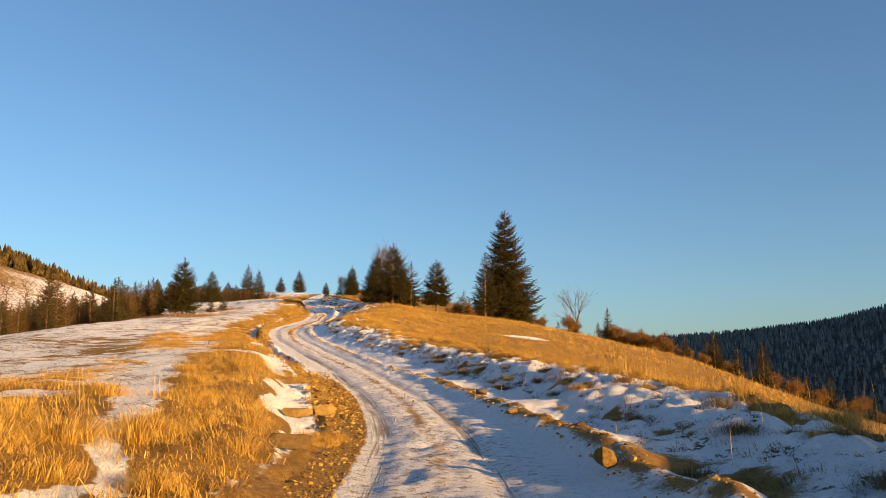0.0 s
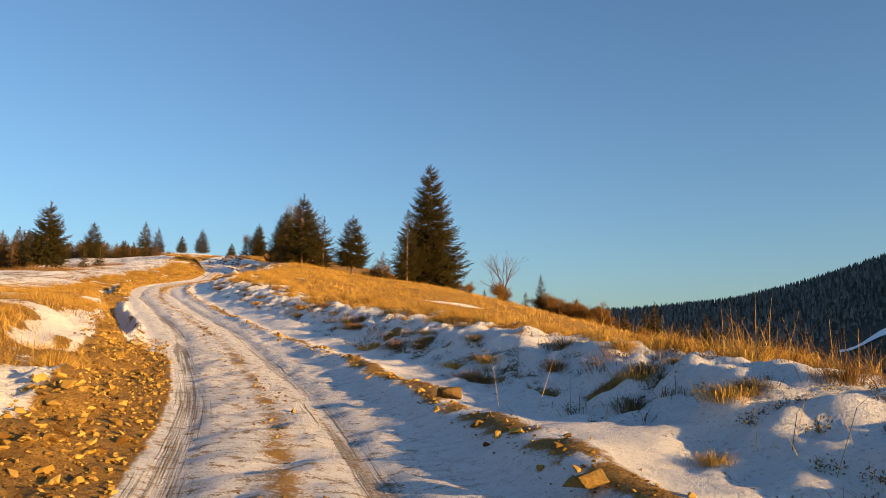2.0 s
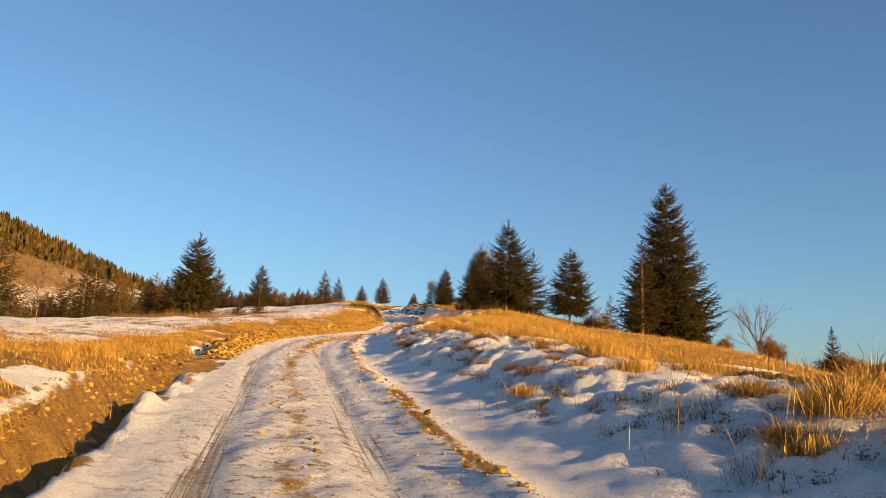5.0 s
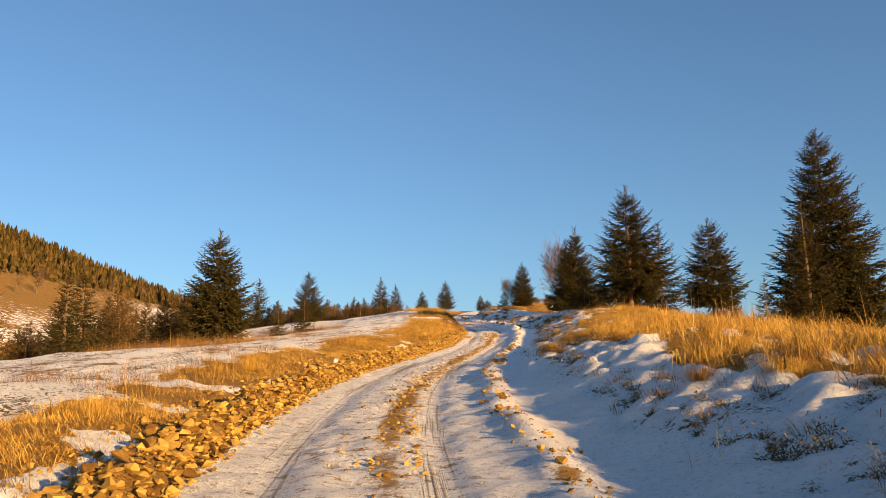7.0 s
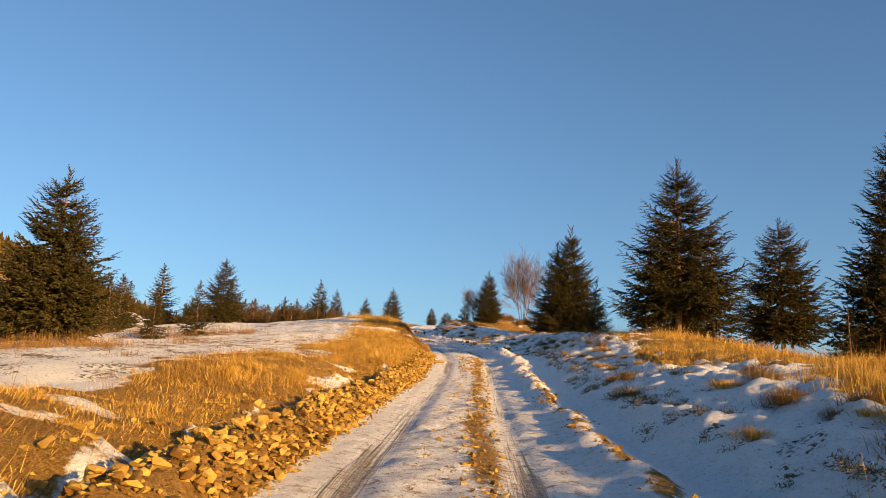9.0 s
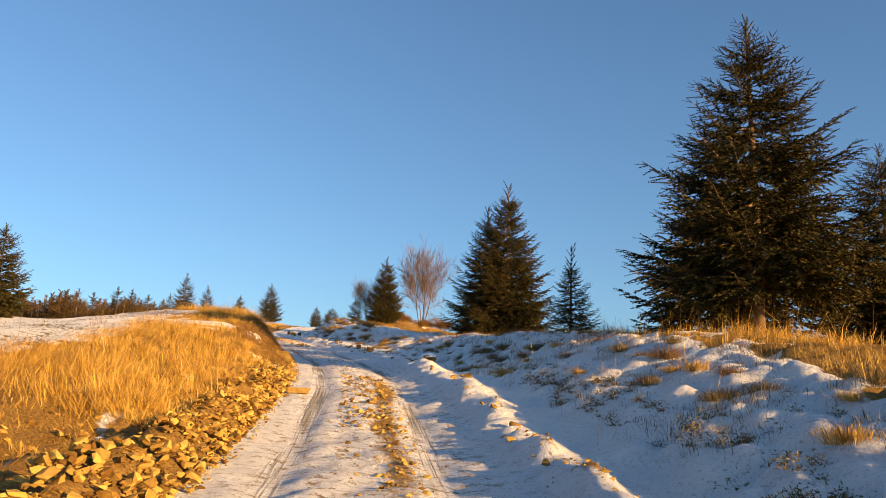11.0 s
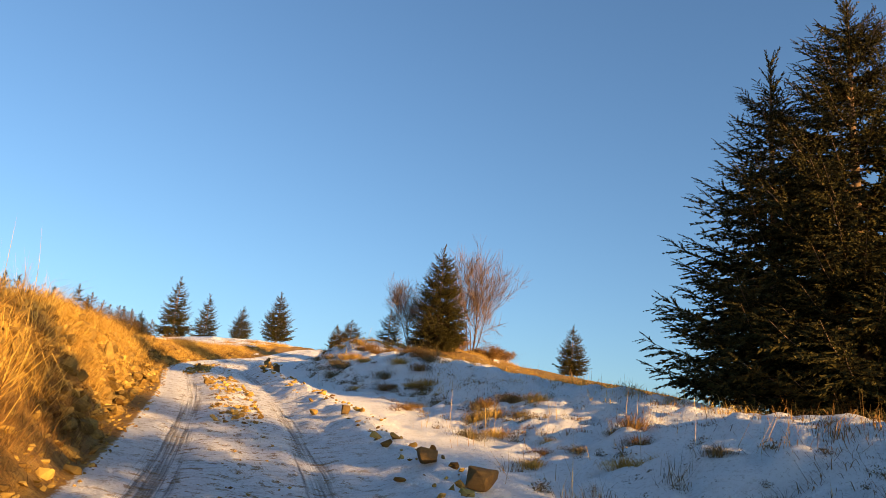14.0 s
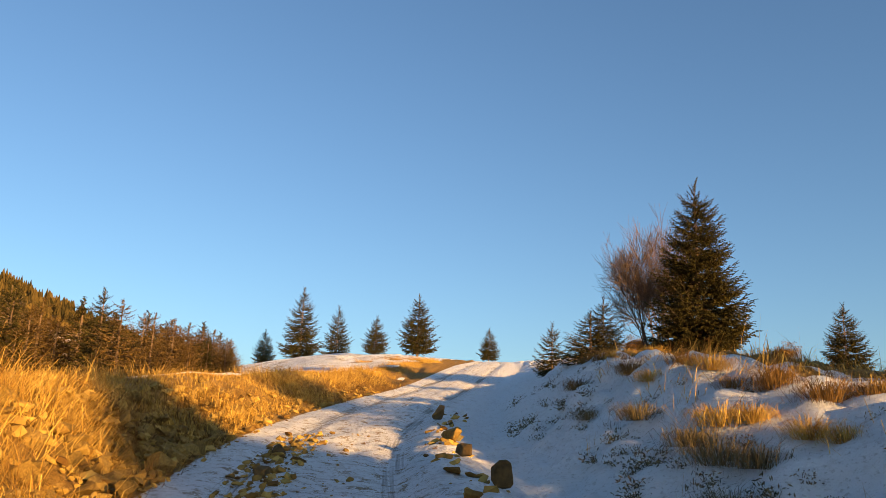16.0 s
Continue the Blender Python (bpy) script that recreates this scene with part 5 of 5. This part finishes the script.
rng = np.random.RandomState(90)
heaps = np.concatenate([
    scatter(rng, 420, -2.25, -1.25, 14, 30, 0.05, 0.17), scatter(rng, 200, -2.5, -1.8, 16, 30, 0.05, 0.22), scatter(rng, 1300, -2.2, -1.1, 14, 32, 0.02, 0.08, 0.01), scatter(rng, 700, -1.65, -1.1, 6, 14, 0.02, 0.08), scatter(rng, 400, -2.6, -2.0, 17, 30, 0.02, 0.10), scatter(rng, 450, -2.2, -1.15, 15, 30, 0.03, 0.10, 0.01), scatter(rng, 2200, -3.0, -2.15, 27, 57, 0.02, 0.13),
    scatter(rng, 6200, -2.18, -1.40, 52, 101, 0.05, 0.18, 0.04), scatter(rng, 3600, -2.3, -1.30, 52, 102, 0.03, 0.10, 0.02), scatter(rng, 900, -3.3, -2.6, 52, 100, 0.04, 0.16), scatter(rng, 240, -2.6, -1.45, 94, 101, 0.08, 0.26),
    scatter(rng, 1700, -2.95, -1.7, 115, 137, 0.08, 0.30, 0.03), scatter(rng, 3600, -3.0, -1.35, 102, 137, 0.025, 0.10), scatter(rng, 160, -2.1, -1.45, 103, 116, 0.08, 0.22), scatter(rng, 240, -2.5, -1.55, 124, 134, 0.12, 0.36, 0.03), scatter(rng, 500, -2.5, -1.4, 130, 146, 0.05, 0.24, 0.02), scatter(rng, 420, -0.3, 0.35, 20, 135, 0.03, 0.11),
    scatter(rng, 300, -0.4, 0.35, 93, 101, 0.03, 0.15), scatter(rng, 300, -0.45, 0.35, 119, 128, 0.04, 0.16), scatter(rng, 420, -0.9, -0.2, 129, 135, 0.03, 0.16), scatter(rng, 1400, -0.35, 0.4, 5, 135, 0.015, 0.06), scatter(rng, 1500, 0.1, 0.6, 56, 100, 0.02, 0.11),
    scatter(rng, 200, 1.60, 2.05, 30, 92, 0.03, 0.17, 0.01), scatter(rng, 40, 1.60, 2.05, 92, 118, 0.05, 0.22, 0.01), scatter(rng, 200, 1.9, 2.25, 4, 30, 0.03, 0.15), scatter(rng, 1300, 1.9, 2.25, 4, 30, 0.015, 0.055), scatter(rng, 1200, 1.55, 2.1, 30, 92, 0.02, 0.07), scatter(rng, 260, 1.25, 1.75, 112, 138, 0.04, 0.20)])
order = np.argsort(-heaps[:, 3])
singles, rest = heaps[order[:280]], heaps[order[280:]]


def turned(rng):
    return Euler((rng.uniform(-0.5, 0.5), rng.uniform(-0.5, 0.5), rng.uniform(0, 6.28)))


for x, y, z, size in singles:
    ob = new("stone", STONES[rng.randint(len(STONES))])
    ob.matrix_basis = Matrix.LocRotScale((x, y, z), turned(rng), (size, size, size))
    tagged(ob, "angular yellow-brown sandstone beside the track", "stone", "stones along the track")
heap = Heap()
for x, y, z, size in rest:
    v, f = STONE_ARRAYS[rng.randint(len(STONES))] if size > 0.075 else PEBBLES[rng.randint(len(PEBBLES))]
    heap.add((v * np.array([1.1, 0.9, rng.uniform(0.55, 1.0)])) @ np.array(turned(rng).to_matrix()).T * size + np.array([x, y, z]), f)
v, fs = heap.data()
tagged(new("rubble", mesh_np("rubble", v, fs, RUBBLE)), "broken yellow sandstone rubble along the track", "rubble", kind="stuff")


# ---- boulders that stand out ----
def boulder(x, y, sx, sy, sz, turn, label, seed, lift=0.0, tilt=0.0, snow=False):
    rng = np.random.RandomState(seed)
    bm = bmesh.new()
    for p in rng.uniform(-1, 1, (18, 3)):
        p = p / max(1.0, np.linalg.norm(p) / 1.15)
        bm.verts.new((p[0] * sx / 2, p[1] * sy / 2, p[2] * sz / 2))
    hull = bmesh.ops.convex_hull(bm, input=bm.verts[:])
    bmesh.ops.delete(bm, geom=[g for g in hull["geom_interior"] if isinstance(g, bmesh.types.BMVert)], context="VERTS")
    bmesh.ops.bevel(bm, geom=bm.edges[:], offset=0.012 * (sx + sy), segments=1, affect="EDGES", clamp_overlap=True)
    bmesh.ops.triangulate(bm, faces=bm.faces[:])
    bmesh.ops.subdivide_edges(bm, edges=bm.edges[:], cuts=2, use_grid_fill=True)
    bm.normal_update()
    for v in bm.verts:
        rough = float(fbm(v.co.x * 1.0 + seed, v.co.y + v.co.z * 1.7, 0.16, 3, seed % 50)) - 0.5
        v.co += v.normal * (0.06 * rough * (sx + sy + sz) / 3)
    me = bpy.data.meshes.new("boulder")
    bm.to_mesh(me)
    bm.free()
    # stones labelled dark take the sandstone with shade in its colour
    me.materials.append(SHADED_STONE if "dark" in label else STONE)
    ob = new("boulder", me)
    z = float(land(np.array([x]), np.array([y]))[0])
    ob.matrix_basis = Matrix.Translation((x, y, z + sz * 0.28 + lift)) @ Matrix.Rotation(turn, 4, "Z") @ Matrix.Rotation(tilt, 4, "X")
    tagged(ob, label, "boulder")
    if snow:
        a, r = np.meshgrid(np.linspace(0, 2 * np.pi, 13)[:-1], np.linspace(0, 1, 5))
        v = np.stack([np.cos(a) * r * sx * 0.46, np.sin(a) * r * sy * 0.46, sz * (0.52 - 0.30 * r ** 2.5)], -1)
        v[..., 2] += 0.02 * np.sin(3 * a) * r
        k, m = np.meshgrid(np.arange(4), np.arange(12), indexing="ij")
        f = np.stack([k * 12 + m, (k + 1) * 12 + m, (k + 1) * 12 + (m + 1) % 12, k * 12 + (m + 1) % 12], -1).reshape(-1, 4)
        part_np("snow_cap", v.reshape(-1, 3), f, SNOW, ob, "rounded cap of white snow", True)
    return ob


boulder(-1.80, 10.9, 0.85, 0.40, 0.26, 0.25, "long flat dark sandstone slab beside the rut", 201, 0.05)
boulder(2.15, 9.3, 0.30, 0.28, 0.34, 0.5, "squared yellow sandstone block on the windrow", 202, 0.04)
boulder(-2.72, 16.3, 0.80, 0.50, 0.36, 0.1, "large sandstone slab half bedded in snow", 203)
boulder(-2.20, 16.2, 0.48, 0.44, 0.40, 0.9, "angular sandstone block in the rubble", 204)
boulder(1.10, 20.8, 0.34, 0.24, 0.18, 0.2, "dark shade-toned stone on the windrow", 205, 0.05)
boulder(1.58, 16.8, 0.36, 0.22, 0.20, 0.4, "yellow sandstone block on the windrow", 220, 0.05)
boulder(-14.72, 104.6, 0.62, 0.55, 0.50, 0.4, "grey boulder capped with snow at the road edge", 206, 0.02, 0.0, True)
boulder(-17.14, 115.3, 0.40, 0.26, 0.26, 0.8, "dark stone in the windrow", 207, 0.03)
boulder(-17.66, 115.9, 0.26, 0.20, 0.20, 0.3, "dark stone in the windrow", 221, 0.03)
boulder(-19.05, 119.9, 0.16, 0.13, 0.18, 0.2, "small upright dark stone in the snow", 208, 0.03)
boulder(-19.62, 120.5, 0.17, 0.14, 0.12, 1.2, "small yellow stone on the snowy track", 209)
boulder(-23.40, 133.2, 0.55, 0.18, 0.18, 2.1, "long leaning slab of yellow sandstone", 210, 0.06, 0.3)
boulder(-24.15, 136.3, 0.46, 0.20, 0.34, 1.7, "dark angular slab in the windrow", 211, 0.04, 0.3)
boulder(-22.50, 130.5, 0.20, 0.14, 0.28, 0.3, "dark upright stone in the windrow", 212, 0.05, 0.2)
boulder(-23.05, 131.9, 0.36, 0.16, 0.16, 2.0, "dark stone slab along the windrow", 213, 0.04)
boulder(-22.80, 125.4, 0.28, 0.22, 0.18, 0.6, "yellow sandstone block in the middle of the track", 214)
boulder(-23.45, 121.6, 0.24, 0.14, 0.46, 0.3, "pale pointed stone standing in the cut bank", 215, 0.12)
boulder(-17.00, 96.8, 0.62, 0.34, 0.14, 0.3, "flat sandstone slab lying on the snow", 216)
boulder(-18.60, 103.9, 0.75, 0.50, 0.30, 0.9, "tilted sandstone slab at the foot of the bank", 217, 0.05, 0.5)
boulder(-25.45, 133.0, 0.24, 0.20, 0.18, 0.2, "dark broken stone in the middle of the track", 218)
boulder(-25.00, 131.4, 0.20, 0.16, 0.14, 1.2, "dark broken stone in the middle of the track", 219)
